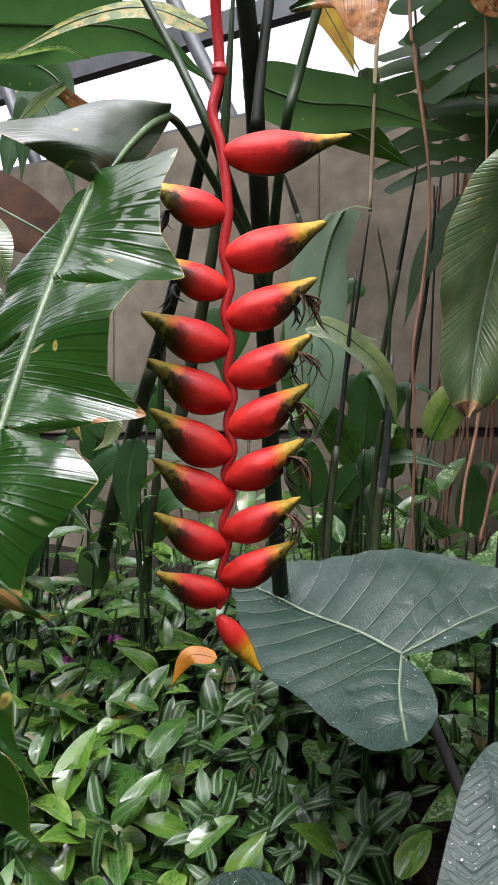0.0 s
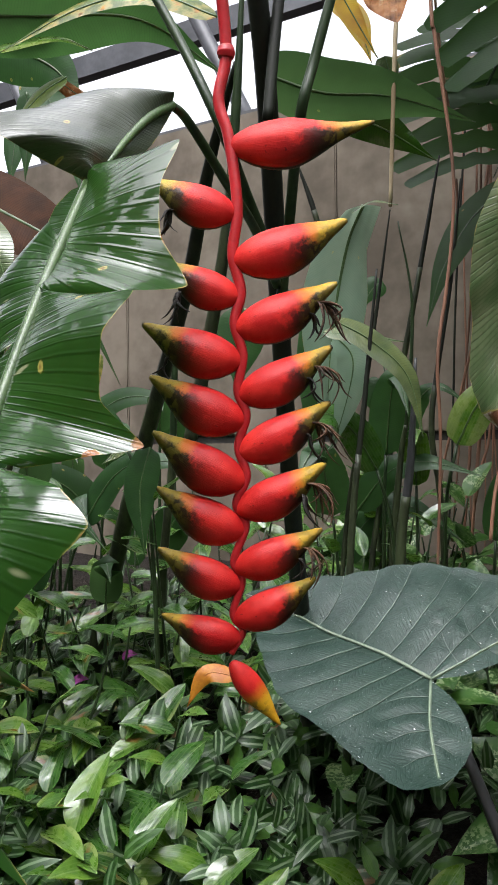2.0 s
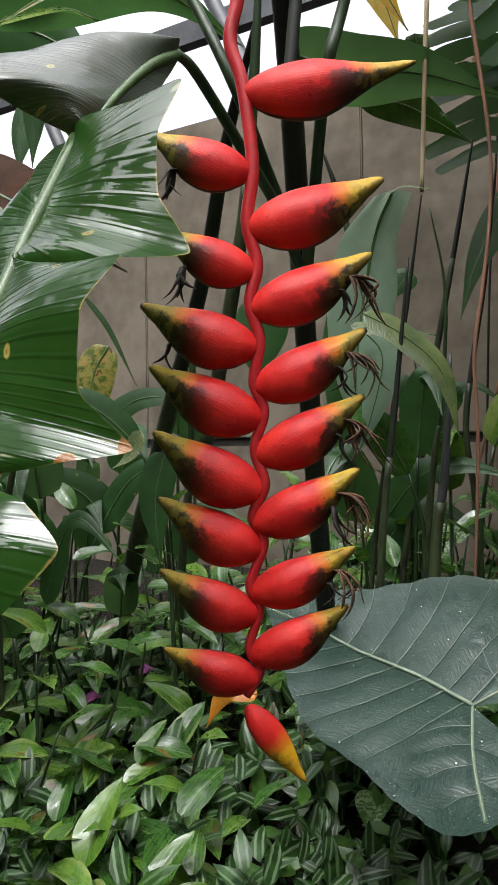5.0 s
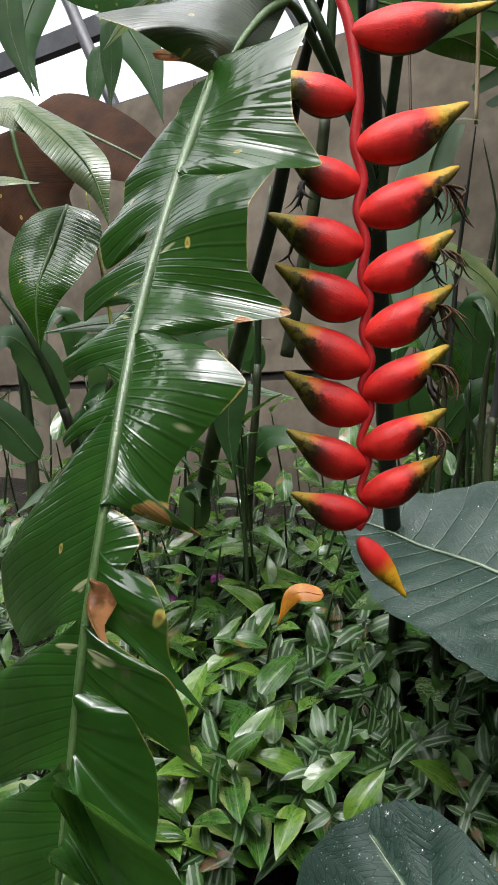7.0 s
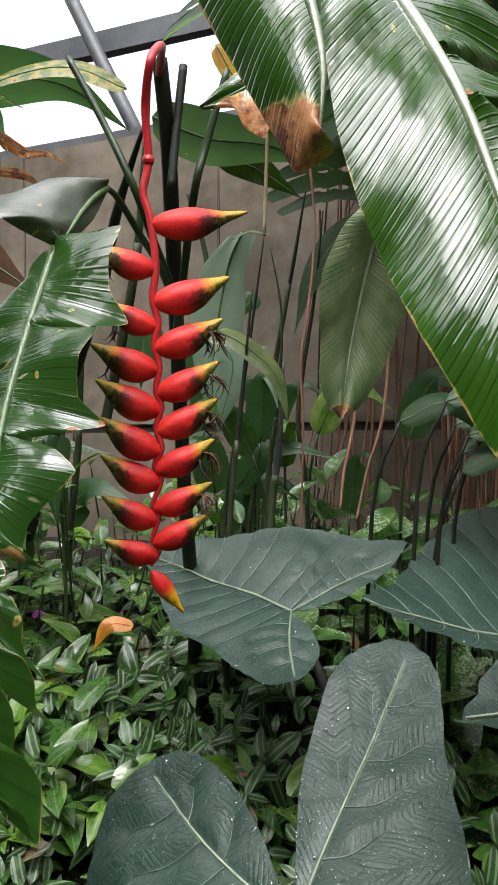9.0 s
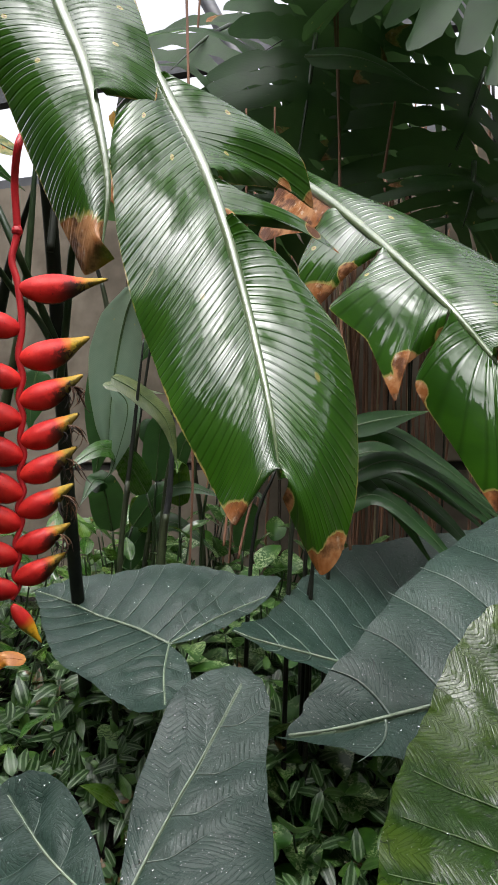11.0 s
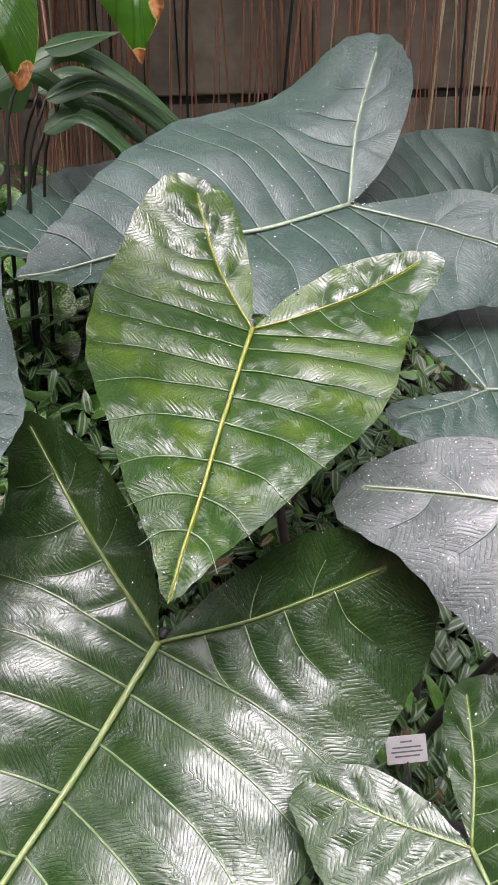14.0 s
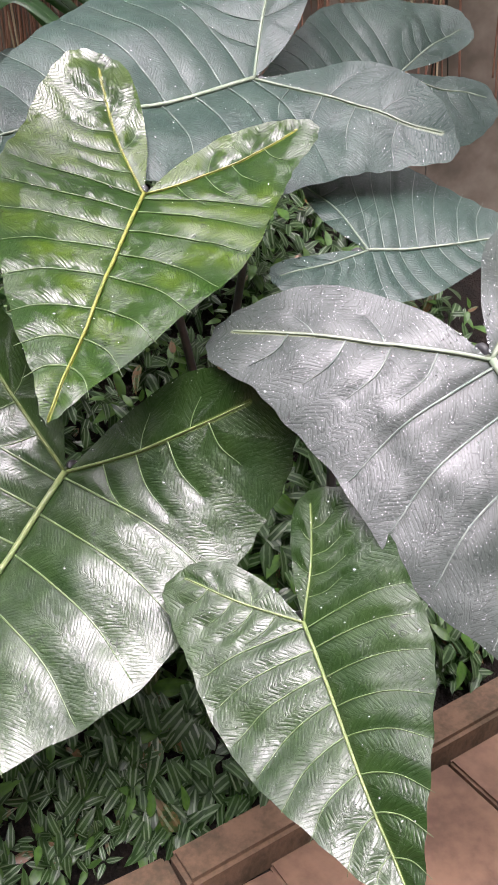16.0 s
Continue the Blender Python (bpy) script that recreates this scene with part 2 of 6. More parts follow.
def tradescantia_material():
    """Leaf with two silver stripes, dark margin and midrib; each leaf a little different."""
    m = Mat("striped_leaf", 0.16, 0.34)
    u, v = m.uv()
    rnd = m.n.new("ShaderNodeNewGeometry").outputs["Random Per Island"]
    side = m.math("ABSOLUTE", u)
    wig = m.math("MULTIPLY_ADD", m.noise(90, 3), 0.22, -0.11)
    d = m.math("ABSOLUTE", m.math("SUBTRACT", m.math("ADD", side, wig), 0.42))
    stripe = m.math("MULTIPLY", m.step(d, 0.19, 0.08), m.step(v, 0.02, 0.2))
    green = m.mix(m.step(m.noise(45, 3), 0.3, 0.7), (0.007, 0.024, 0.006), (0.022, 0.065, 0.010))
    fresh = m.mix(m.step(m.noise(60, 3), 0.3, 0.7), (0.032, 0.090, 0.013), (0.065, 0.15, 0.02))
    isfresh = m.step(rnd, 0.80, 0.86)
    green = m.mix(isfresh, green, fresh)
    silver = m.mix(m.math("MULTIPLY", rnd, 0.9), (0.17, 0.23, 0.135), (0.05, 0.105, 0.036))
    body = m.mix(m.math("MULTIPLY", m.math("MULTIPLY", stripe, m.math("SUBTRACT", 1.0, m.math("MULTIPLY", isfresh, 0.7))), 0.85), green, silver)
    worn = m.math("MULTIPLY", m.step(rnd, 0.035, 0.03), m.step(m.noise(70, 3), 0.40, 0.60))
    body = m.mix(worn, body, (0.14, 0.07, 0.03))
    m.color(body)
    m.rough(m.math("MULTIPLY_ADD", m.noise(200, 2), 0.25, 0.22))
    m.bump(m.noise(120, 3), 0.25, 0.001)
    m.bump(m.math("SINE", m.math("MULTIPLY", side, 26.0)), 0.10, 0.0006)
    m.sheen_through(0.12, (0.08, 0.2, 0.03))
    return m.m


def wet_rib_material():
    """Broad midrib under a skin of water."""
    m = Mat("wet_midrib", 0.35, 0.5)
    m.color(m.mix(m.step(m.noise(60, 4), 0.35, 0.65), (0.075, 0.115, 0.045), (0.13, 0.17, 0.085)))
    m.bump(m.noise(150, 3), 0.25, 0.001)
    m.b.inputs["Coat Weight"].default_value = 1.0
    m.b.inputs["Coat Roughness"].default_value = 0.10
    m.b.inputs["Coat IOR"].default_value = 1.7
    return m.m


def fresh_material():
    """Shining leaf of a bushy plant: each one its own green, some with cream margins, faint veins along the blade, wet patches."""
    m = Mat("fresh_green_leaf", 0.28, 0.30)
    _, v = m.uv()
    own = m.n.new("ShaderNodeObjectInfo").outputs["Random"]
    patch = m.noise(38, 4, "UV")
    deep = m.mix(m.step(patch, 0.35, 0.65), (0.012, 0.046, 0.007), (0.026, 0.085, 0.010))
    light = m.mix(m.step(patch, 0.35, 0.65), (0.040, 0.105, 0.010), (0.085, 0.160, 0.018))
    body = m.mix(m.step(own, 0.35, 0.85), deep, light)
    line = m.step(m.math("SINE", m.math("MULTIPLY", m.math("ADD", v, m.math("MULTIPLY", m.noise(20, 2, "UV"), 0.006)), 1100.0)), 0.55, 0.95)
    body = m.mix(m.math("MULTIPLY", line, 0.30), body, (0.14, 0.20, 0.06))
    body = m.mix(m.math("MULTIPLY", m.step(m.math("ABSOLUTE", v), 0.0012, 0.0004), 0.6), body, (0.15, 0.22, 0.08))
    cream = m.math("MULTIPLY", m.step(m.math("MULTIPLY", m.math("ABSOLUTE", v), m.math("MULTIPLY_ADD", patch, 0.6, 0.7)), 0.013, 0.017), m.step(m.math("FRACT", m.math("MULTIPLY", own, 7.3)), 0.45, 0.5))
    body = m.mix(m.math("MULTIPLY", cream, 0.4), body, (0.24, 0.27, 0.10))
    sere = m.math("MULTIPLY", m.step(m.noise(28, 3, "UV"), 0.60, 0.70), m.step(m.math("FRACT", m.math("MULTIPLY", own, 13.7)), 0.74, 0.80))
    m.color(m.mix(sere, body, (0.16, 0.085, 0.02)))
    m.rough(m.math("MULTIPLY_ADD", m.noise(90, 3, "UV"), 0.30, 0.14))
    m.bump(m.noise(60, 3, "UV"), 0.30, 0.0020)
    m.bump(line, 0.14, 0.0005)
    m.put(m.math("MULTIPLY", m.step(m.noise(30, 3, "UV"), 0.48, 0.58), 0.6), m.b.inputs["Coat Weight"])
    m.b.inputs["Coat Roughness"].default_value = 0.08
    m.b.inputs["Coat IOR"].default_value = 1.6
    m.sheen_through(0.12, (0.10, 0.24, 0.02))
    return m.m


def mottled_material():
    """Green leaf spattered with cream."""
    m = Mat("mottled_leaf", 0.30, 0.35)
    n1, n2 = m.noise(150, 4), m.noise(24, 3)
    g = m.mix(m.step(n2, 0.3, 0.7), (0.016, 0.060, 0.009), (0.042, 0.115, 0.015))
    m.color(m.mix(m.math("MULTIPLY", m.step(n1, 0.48, 0.56), m.step(m.noise(18, 2), 0.38, 0.60)), g, (0.24, 0.32, 0.15)))
    m.bump(n1, 0.2, 0.001)
    m.sheen_through(0.12, (0.1, 0.25, 0.05))
    return m.m


def drop_material():
    """A bead of water: clear, with a bright skin."""
    m = Mat("clear_water", 0.02, 0.5)
    clear = m.node("BsdfTransparent", Color=(0.96, 0.98, 0.97, 1))
    skin = m.node("BsdfGlossy", Roughness=0.04)
    mx = m.node("MixShader", Fac=0.16)
    m.put(clear.outputs[0], mx.inputs[1])
    m.put(skin.outputs[0], mx.inputs[2])
    m.put(mx.outputs[0], m.n["Material Output"].inputs[0])
    return m.m


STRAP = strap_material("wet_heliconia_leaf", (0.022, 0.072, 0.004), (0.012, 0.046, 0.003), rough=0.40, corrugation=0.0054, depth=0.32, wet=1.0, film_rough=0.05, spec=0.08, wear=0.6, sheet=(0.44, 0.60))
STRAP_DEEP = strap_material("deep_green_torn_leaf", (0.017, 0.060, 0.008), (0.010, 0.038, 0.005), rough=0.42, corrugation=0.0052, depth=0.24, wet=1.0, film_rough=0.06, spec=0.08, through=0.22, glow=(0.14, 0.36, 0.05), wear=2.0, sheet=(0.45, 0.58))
STRAP_DULL = strap_material("dull_pale_heliconia_leaf", (0.14, 0.20, 0.14), (0.10, 0.16, 0.11), rough=0.45, depth=0.12, wet=0.0, spec=0.3, through=0.35, glow=(0.42, 0.55, 0.38))
STRAP_UNDER = strap_material("heliconia_leaf_shaded", (0.024, 0.070, 0.018), (0.013, 0.040, 0.012), rough=0.42, depth=0.2, wet=0.12, spec=0.3, through=0.3, glow=(0.08, 0.20, 0.05))
STRAP_SHED = strap_material("wet_grey_heliconia_leaf", (0.052, 0.064, 0.040), (0.030, 0.040, 0.024), rough=0.36, corrugation=0.0030, depth=0.22, wet=0.9, film_rough=0.14, spec=0.45)
STRAP_PALE = strap_material("pale_heliconia_leaf", (0.090, 0.115, 0.032), (0.042, 0.066, 0.020), edge=(0.36, 0.24, 0.12), rough=0.40, depth=0.3, wet=0.35, film_rough=0.14)
STRAP_RIBBED = strap_material("ribbed_wet_heliconia_leaf", (0.135, 0.165, 0.085), (0.058, 0.105, 0.038), edge=(0.45, 0.42, 0.36), rough=0.36, corrugation=0.0062, depth=0.36, wet=1.0, film_rough=0.14, spec=0.3)
STRAP_BROWN = strap_material("brown_heliconia_leaf", (0.060, 0.022, 0.008), (0.024, 0.010, 0.004), rough=0.65, depth=0.2, wet=0.0, spec=0.12, glow=(0.10, 0.04, 0.01))
STRAP_YELLOW = strap_material("yellowing_leaf", (0.070, 0.110, 0.014), (0.030, 0.065, 0.010), edge=(0.40, 0.17, 0.012), rough=0.4, depth=0.15, wet=0.1, spec=0.3, through=0.25, glow=(0.25, 0.28, 0.03))
RIB_WET = wet_rib_material()
RIB = plain("green_midrib", (0.065, 0.115, 0.036), (0.038, 0.075, 0.022), 60, 0.34, 0.2, 0.5)
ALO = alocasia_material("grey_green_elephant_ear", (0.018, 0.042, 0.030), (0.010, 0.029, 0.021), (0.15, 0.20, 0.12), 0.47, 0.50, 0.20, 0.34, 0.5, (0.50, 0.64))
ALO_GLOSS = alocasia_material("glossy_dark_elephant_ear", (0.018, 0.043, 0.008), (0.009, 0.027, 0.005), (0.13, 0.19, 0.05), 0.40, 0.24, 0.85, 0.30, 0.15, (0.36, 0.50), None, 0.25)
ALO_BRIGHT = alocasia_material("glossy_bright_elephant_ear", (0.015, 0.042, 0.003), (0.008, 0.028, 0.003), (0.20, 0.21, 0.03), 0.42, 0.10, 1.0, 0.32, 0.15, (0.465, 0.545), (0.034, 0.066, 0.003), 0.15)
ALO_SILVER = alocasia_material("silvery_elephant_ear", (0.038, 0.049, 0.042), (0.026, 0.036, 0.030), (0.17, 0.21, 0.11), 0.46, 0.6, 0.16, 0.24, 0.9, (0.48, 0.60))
WATER = drop_material()
VEIN = plain("pale_vein", (0.24, 0.29, 0.21), (0.16, 0.21, 0.14), 80, 0.4, 0.2)
VEIN_DIM = plain("dim_vein", (0.17, 0.21, 0.17), (0.05, 0.08, 0.06), 26, 0.4, 0.2)
VEIN_GREEN = plain("green_side_vein", (0.12, 0.18, 0.07), (0.08, 0.13, 0.045), 80, 0.3, 0.2, 0.6)
VEIN_YELLOW = plain("yellow_midrib", (0.20, 0.20, 0.04), (0.13, 0.16, 0.03), 60, 0.32, 0.2)
VEIN_GLOSS = plain("yellow_green_vein", (0.17, 0.21, 0.08), (0.10, 0.15, 0.05), 80, 0.35, 0.2)
BRACT = bract_material("red_yellow_bract", 0.70, (0.43, 0.265, 0.018), 0.40)
BRACT_END = bract_material("red_orange_end_bract", 0.52, (0.55, 0.30, 0.012), 0.10)
BRACT_OLIVE = bract_material("red_olive_bract", 0.66, (0.32, 0.215, 0.014), 0.50)
RACHIS = plain("red_stalk", (0.40, 0.016, 0.020), (0.28, 0.010, 0.013), 50, 0.36, 0.15)
STEM_DARK = plain("dark_sheathed_stem", (0.014, 0.017, 0.010), (0.005, 0.006, 0.004), 24, 0.55, 0.3, 0.25, stretch=(1, 1, 0.12))
STEM_GREEN = plain("green_petiole", (0.025, 0.045, 0.015), (0.01, 0.0225, 0.0075), 30, 0.4, 0.25, stretch=(1, 1, 0.15))
STEM_SHEATH = plain("mottled_sheath", (0.036, 0.048, 0.020), (0.010, 0.012, 0.007), 40, 0.5, 0.3, 0.3, stretch=(1, 1, 0.2))
STEM_GREY = plain("grey_purple_petiole", (0.05, 0.05, 0.0525), (0.025, 0.0275, 0.0275), 30, 0.45, 0.25, stretch=(1, 1, 0.2))
ROOT = plain("brown_aerial_root", (0.24, 0.115, 0.068), (0.11, 0.056, 0.034), 30, 0.7, 0.4, stretch=(1, 1, 0.1))
STRAW = plain("pale_dry_stalk", (0.40, 0.34, 0.22), (0.22, 0.16, 0.09), 24, 0.7, 0.4, stretch=(1, 1, 0.15))
DRY = plain("withered_flower", (0.12, 0.054, 0.024), (0.021, 0.0108, 0.0072), 90, 0.7, 0.5)
DARK_DRY = plain("blackened_flower", (0.018, 0.012, 0.0084), (0.0048, 0.0036, 0.003), 90, 0.7, 0.5)
ORANGE = plain("orange_dying_leaf", (0.46, 0.19, 0.014), (0.32, 0.10, 0.010), 30, 0.45, 0.3)
CONCRETE = plain("weathered_concrete", (0.165, 0.140, 0.108), (0.074, 0.061, 0.045), 2.2, 0.85, 0.5, 0.2)
JOINT = plain("dark_joint", (0.042, 0.039, 0.036), (0.021, 0.0192, 0.018), 12, 0.9, 0.4, 0.2)
SOIL = plain("damp_soil", (0.0132, 0.009, 0.006), (0.0048, 0.0036, 0.0024), 18, 0.9, 0.9, 0.2, dist=0.02)
PAVING = plain("red_brown_paving", (0.21, 0.125, 0.078), (0.12, 0.070, 0.046), 7, 0.6, 0.5, 0.35)
KERB = plain("mossy_kerb_stone", (0.17, 0.105, 0.064), (0.070, 0.050, 0.030), 14, 0.75, 0.7, 0.3)
STEEL = plain("grey_painted_steel", (0.07, 0.0735, 0.0805), (0.042, 0.0448, 0.0504), 8, 0.5, 0.2, 0.5)
TRAD = tradescantia_material()
MOTTLED = mottled_material()
MAGENTA = plain("magenta_petal", (0.252, 0.036, 0.204), (0.168, 0.018, 0.132), 60, 0.5, 0.2)
CARD = plain("white_plastic_card", (0.546, 0.546, 0.532), (0.49, 0.49, 0.476), 20, 0.45, 0.05)
INK = plain("grey_print", (0.15, 0.15, 0.156), (0.12, 0.12, 0.126), 40, 0.6, 0.05)
FRESH = fresh_material()
YELLOW_DYING = strap_material("yellow_dying_leaf", (0.42, 0.27, 0.02), (0.20, 0.07, 0.02), edge=(0.30, 0.12, 0.03), rough=0.45, depth=0.15, wet=0.1, spec=0.2, through=0.45, glow=(0.62, 0.42, 0.05), wear=1.0)
DARK_LEAF = strap_material("dark_backlit_leaf", (0.022, 0.060, 0.018), (0.013, 0.036, 0.012), rough=0.48, depth=0.12, wet=0.0, spec=0.25, through=0.45, glow=(0.10, 0.20, 0.06))


# ---- building helpers ----
def link_mesh(name, verts, faces, material, parent=None, uvs=None, attrs=None, label="", smooth=True):
    me = bpy.data.meshes.new(name)
    me.from_pydata([tuple(v) for v in verts], [], [tuple(f) for f in faces])
    me.materials.append(material)
    if uvs is not None:
        layer = me.uv_layers.new(name="map")
        idx = np.empty(len(me.loops), dtype=np.int32)
        me.loops.foreach_get("vertex_index", idx)
        layer.data.foreach_set("uv", np.asarray(uvs, dtype=np.float32)[idx].ravel())
    for key, values in (attrs or {}).items():
        at = me.attributes.new(key, "FLOAT", "POINT")
        at.data.foreach_set("value", np.asarray(values, dtype=np.float32))
    me.polygons.foreach_set("use_smooth", [smooth] * len(me.polygons))
    me.update()
    ob = new(name, me)
    if parent is not None:
        ob.parent = parent
    if label:
        tagged(ob, label)
    return ob


def part(name, bm, material, parent, label="", smooth=False):
    me = bpy.data.meshes.new(name)
    bm.to_mesh(me)
    bm.free()
    me.materials.append(material)
    me.polygons.foreach_set("use_smooth", [smooth] * len(me.polygons))
    ob = new(name, me)
    ob.parent = parent
    if label:
        tagged(ob, label)
    return ob


def thing(name, label, category, group="", kind=""):
    return tagged(new(name), label, category, group, kind)


def spline(points, n):
    """Catmull-Rom through points, n steps a stretch."""
    p = np.array(points, dtype=float)
    q = np.vstack([2 * p[0] - p[1], p, 2 * p[-1] - p[-2]])
    t = np.linspace(0, 1, n, endpoint=False)[:, None]
    out = [0.5 * (2 * b + (c - a) * t + (2 * a - 5 * b + 4 * c - d) * t ** 2 + (3 * b - a - 3 * c + d) * t ** 3)
           for a, b, c, d in zip(q[:-3], q[1:-2], q[2:-1], q[3:])]
    return np.vstack(out + [p[-1:]])


def spline_at(points, f, pull=1.0):
    """The spline through points at fractional indices f; a smaller pull keeps its corners sharper."""
    p = np.array(points, dtype=float)
    q = np.vstack([2 * p[0] - p[1], p, 2 * p[-1] - p[-2]])
    f = np.clip(np.asarray(f, dtype=float), 0, len(p) - 1 - 1e-9)
    i = f.astype(int)
    t = (f - i)[:, None]
    a, b, c, d = q[i], q[i + 1], q[i + 2], q[i + 3]
    m0, m1 = (c - a) * 0.5 * pull, (d - b) * 0.5 * pull
    return b + m0 * t + (3 * (c - b) - 2 * m0 - m1) * t ** 2 + (2 * (b - c) + m0 + m1) * t ** 3


def tube_data(path, radii, sides=8, flat=1.0):
    path = np.asarray(path, dtype=float)
    radii = np.interp(np.linspace(0, 1, len(path)), np.linspace(0, 1, len(radii)), radii)
    tan = np.gradient(path, axis=0)
    tan /= np.linalg.norm(tan, axis=1)[:, None] + 1e-9
    ref = np.array([0.31, 0.11, 0.94]) if abs(tan[0][2]) < 0.8 else np.array([0.95, 0.28, 0.1])
    verts, faces = [], []
    a = np.cross(tan[0], ref)
    for p, t, r in zip(path, tan, radii):
        a = a - t * (a @ t)
        a /= np.linalg.norm(a) + 1e-9
        b = np.cross(t, a)
        for k in range(sides):
            w = 2 * math.pi * k / sides
            verts.append(p + r * (math.cos(w) * a + flat * math.sin(w) * b))
    for i in range(len(path) - 1):
        for k in range(sides):
            k2 = (k + 1) % sides
            faces.append((i * sides + k, i * sides + k2, (i + 1) * sides + k2, (i + 1) * sides + k))
    faces.append(tuple(range(sides))[::-1])
    faces.append(tuple((len(path) - 1) * sides + k for k in range(sides)))
    return verts, faces


def tube(name, points, radii, material, parent=None, n=8, sides=8, label="", flat=1.0):
    v, f = tube_data(spline(points, n), radii, sides, flat)
    return link_mesh(name, v, f, material, parent, label=label)


def box(name, lo, hi, material, parent=None, bevel=0.0, label=""):
    bm = bmesh.new()
    bmesh.ops.create_cube(bm, size=1)
    size, mid = [b - a for a, b in zip(lo, hi)], [(a + b) / 2 for a, b in zip(lo, hi)]
    bmesh.ops.scale(bm, vec=size, verts=bm.verts)
    bmesh.ops.translate(bm, vec=mid, verts=bm.verts)
    if bevel:
        bmesh.ops.bevel(bm, geom=bm.edges[:], offset=bevel, segments=2, affect="EDGES")
    return part(name, bm, material, parent, label)


def grid_faces(nu, nv, start=0):
    return [(start + i * nv + j, start + i * nv + j + 1, start + (i + 1) * nv + j + 1, start + (i + 1) * nv + j)
            for i in range(nu - 1) for j in range(nv - 1)]


# ---- leaves with a long midrib, torn into lobes ----
class StrapLeaf:
    """A heliconia leaf: a midrib and lobes of blade between two stations of it, each bounded by a smooth outer edge."""

    def __init__(self, name, origin, side, along, rib, material, label, category="leaf", root=None, width=0.0044, rib_material=None, group=""):
        self.s, self.t = Vector(side), Vector(along)
        self.n = self.s.cross(self.t)
        self.o = Vector(origin)
        self.material = material
        self.rib = [self.world(p) for p in rib]
        self.root = root or thing(name, label, category, group)
        path = spline(self.rib, 8)
        radii = [width, width * 0.85, width * 0.6, width * 0.2]
        v, f = tube_data(path, radii, 8)
        link_mesh("midrib", v, f, rib_material or RIB, self.root)

    def world(self, p):
        return np.array(self.o + self.s * p[0] + self.t * p[1] + self.n * p[2])

    def lobe(self, i0, i1, bulge, dry, *outer, scorch=(), nu=0, nv=26):
        outer = [self.world(p) for p in outer]
        nu = nu or max(36, 14 * len(outer))
        e = np.linspace(0, 1, nu)
        a = spline_at(self.rib, i0 + (i1 - i0) * e)
        b = spline_at(outer, e * (len(outer) - 1), 0.55)
        nrm = np.array(self.n)
        verts, uvs, dryness = [], [], []
        length = np.linalg.norm(np.diff(a, axis=0), axis=1).sum()
        for i in range(nu):
            w = np.linalg.norm(b[i] - a[i])
            for j in range(nv):
                v = j / (nv - 1)
                p = a[i] * (1 - v) + b[i] * v + nrm * bulge * 4 * v * (1 - v)
                p = p + nrm * 0.0016 * noise.noise(Vector(p) * 22) * v
                verts.append(p)
                uvs.append((e[i] * length + i0 * 0.05, v * w))
                rim = max(0.0, 1 - (1 - v) * w / 0.004) * 0.46
                d = max(rim, dry)
                for k, r in scorch:
                    d = max(d, min(1.0, 1.45 - 1.0 * np.linalg.norm(p - outer[k]) / r))
                dryness.append(d)
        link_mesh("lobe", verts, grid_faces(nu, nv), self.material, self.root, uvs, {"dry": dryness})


def strap_simple(name, points, width, up, material, label, group="", curl=0.2, dry=0.05, shape=0.55, root=None, rib_material=None):
    """A whole, untorn strap leaf along points, width across at its broadest, its face turned to up."""
    ob = root or thing(name, label, "leaf", group)
    path = spline(points, 10)
    n = len(path)
    tan = np.gradient(path, axis=0)
    tan /= np.linalg.norm(tan, axis=1)[:, None]
    up = np.array(up, dtype=float)
    d = np.concatenate([[0], np.cumsum(np.linalg.norm(np.diff(path, axis=0), axis=1))])
    s = d / d[-1]
    half = width / 2 * np.sin(np.pi * np.clip(s, 0, 1) ** shape) ** (0.75 + 0.5 * np.clip((s - 0.4) / 0.4, 0, 1)) + 0.0005
    v, f = tube_data(path, [width * 0.03, width * 0.022, 0.0008], 6)
    link_mesh("midrib", v, f, rib_material or RIB, ob)
    verts, uvs, dryness = [], [], []
    m = 9
    for i in range(n):
        side = np.cross(tan[i], up)
        side /= np.linalg.norm(side) + 1e-9
        nn = np.cross(side, tan[i])
        for j in range(m):
            k = 2 * j / (m - 1) - 1
            p = path[i] + side * half[i] * k + nn * (curl * half[i] * (abs(k) - k * k * 1.3))
            p = p + nn * 0.03 * width * noise.noise(Vector(p) * 9)
            verts.append(p)
            uvs.append((d[i] - abs(k) * half[i] * 0.35, half[i] * k))
            dryness.append(max(dry * 5 * max(0, s[i] - 0.86) * 2, 0.26 if abs(k) > 0.98 else 0, dry if dry > 0.4 else 0))
    link_mesh("blade", verts, grid_faces(n, m), material, ob, uvs, {"dry": dryness})
    return ob


# ---- elephant ears ----
def ear_half(length, w, b, k, n=17):
    p = [(0, length), (0.19 * w, 0.86 * length), (0.56 * w, 0.6 * length), (0.92 * w, 0.3 * length), (w, 0),
         ((0.85 + 0.15 * k) * w * 1.04, -0.5 * b), ((0.6 * k + 0.42) * w, -0.92 * b), (0.72 * k * w, -1.03 * b),
         (0.40 * k * w, -0.88 * b), (0.13 * k * w, -0.45 * b), (0.02 * w, -0.03 * b)]
    q = np.vstack([[(-p[1][0], 1.5 * length - 0.5 * p[1][1])], p, [(0, 0)]])
    t = np.linspace(0, 1, n, endpoint=False)[:, None]
    out = [0.5 * (2 * bb + (c - a) * t + (2 * a - 5 * bb + 4 * c - d) * t ** 2 + (3 * bb - a - 3 * c + d) * t ** 3)
           for a, bb, c, d in zip(q[:-3], q[1:-2], q[2:-1], q[3:])]
    return np.vstack(out)


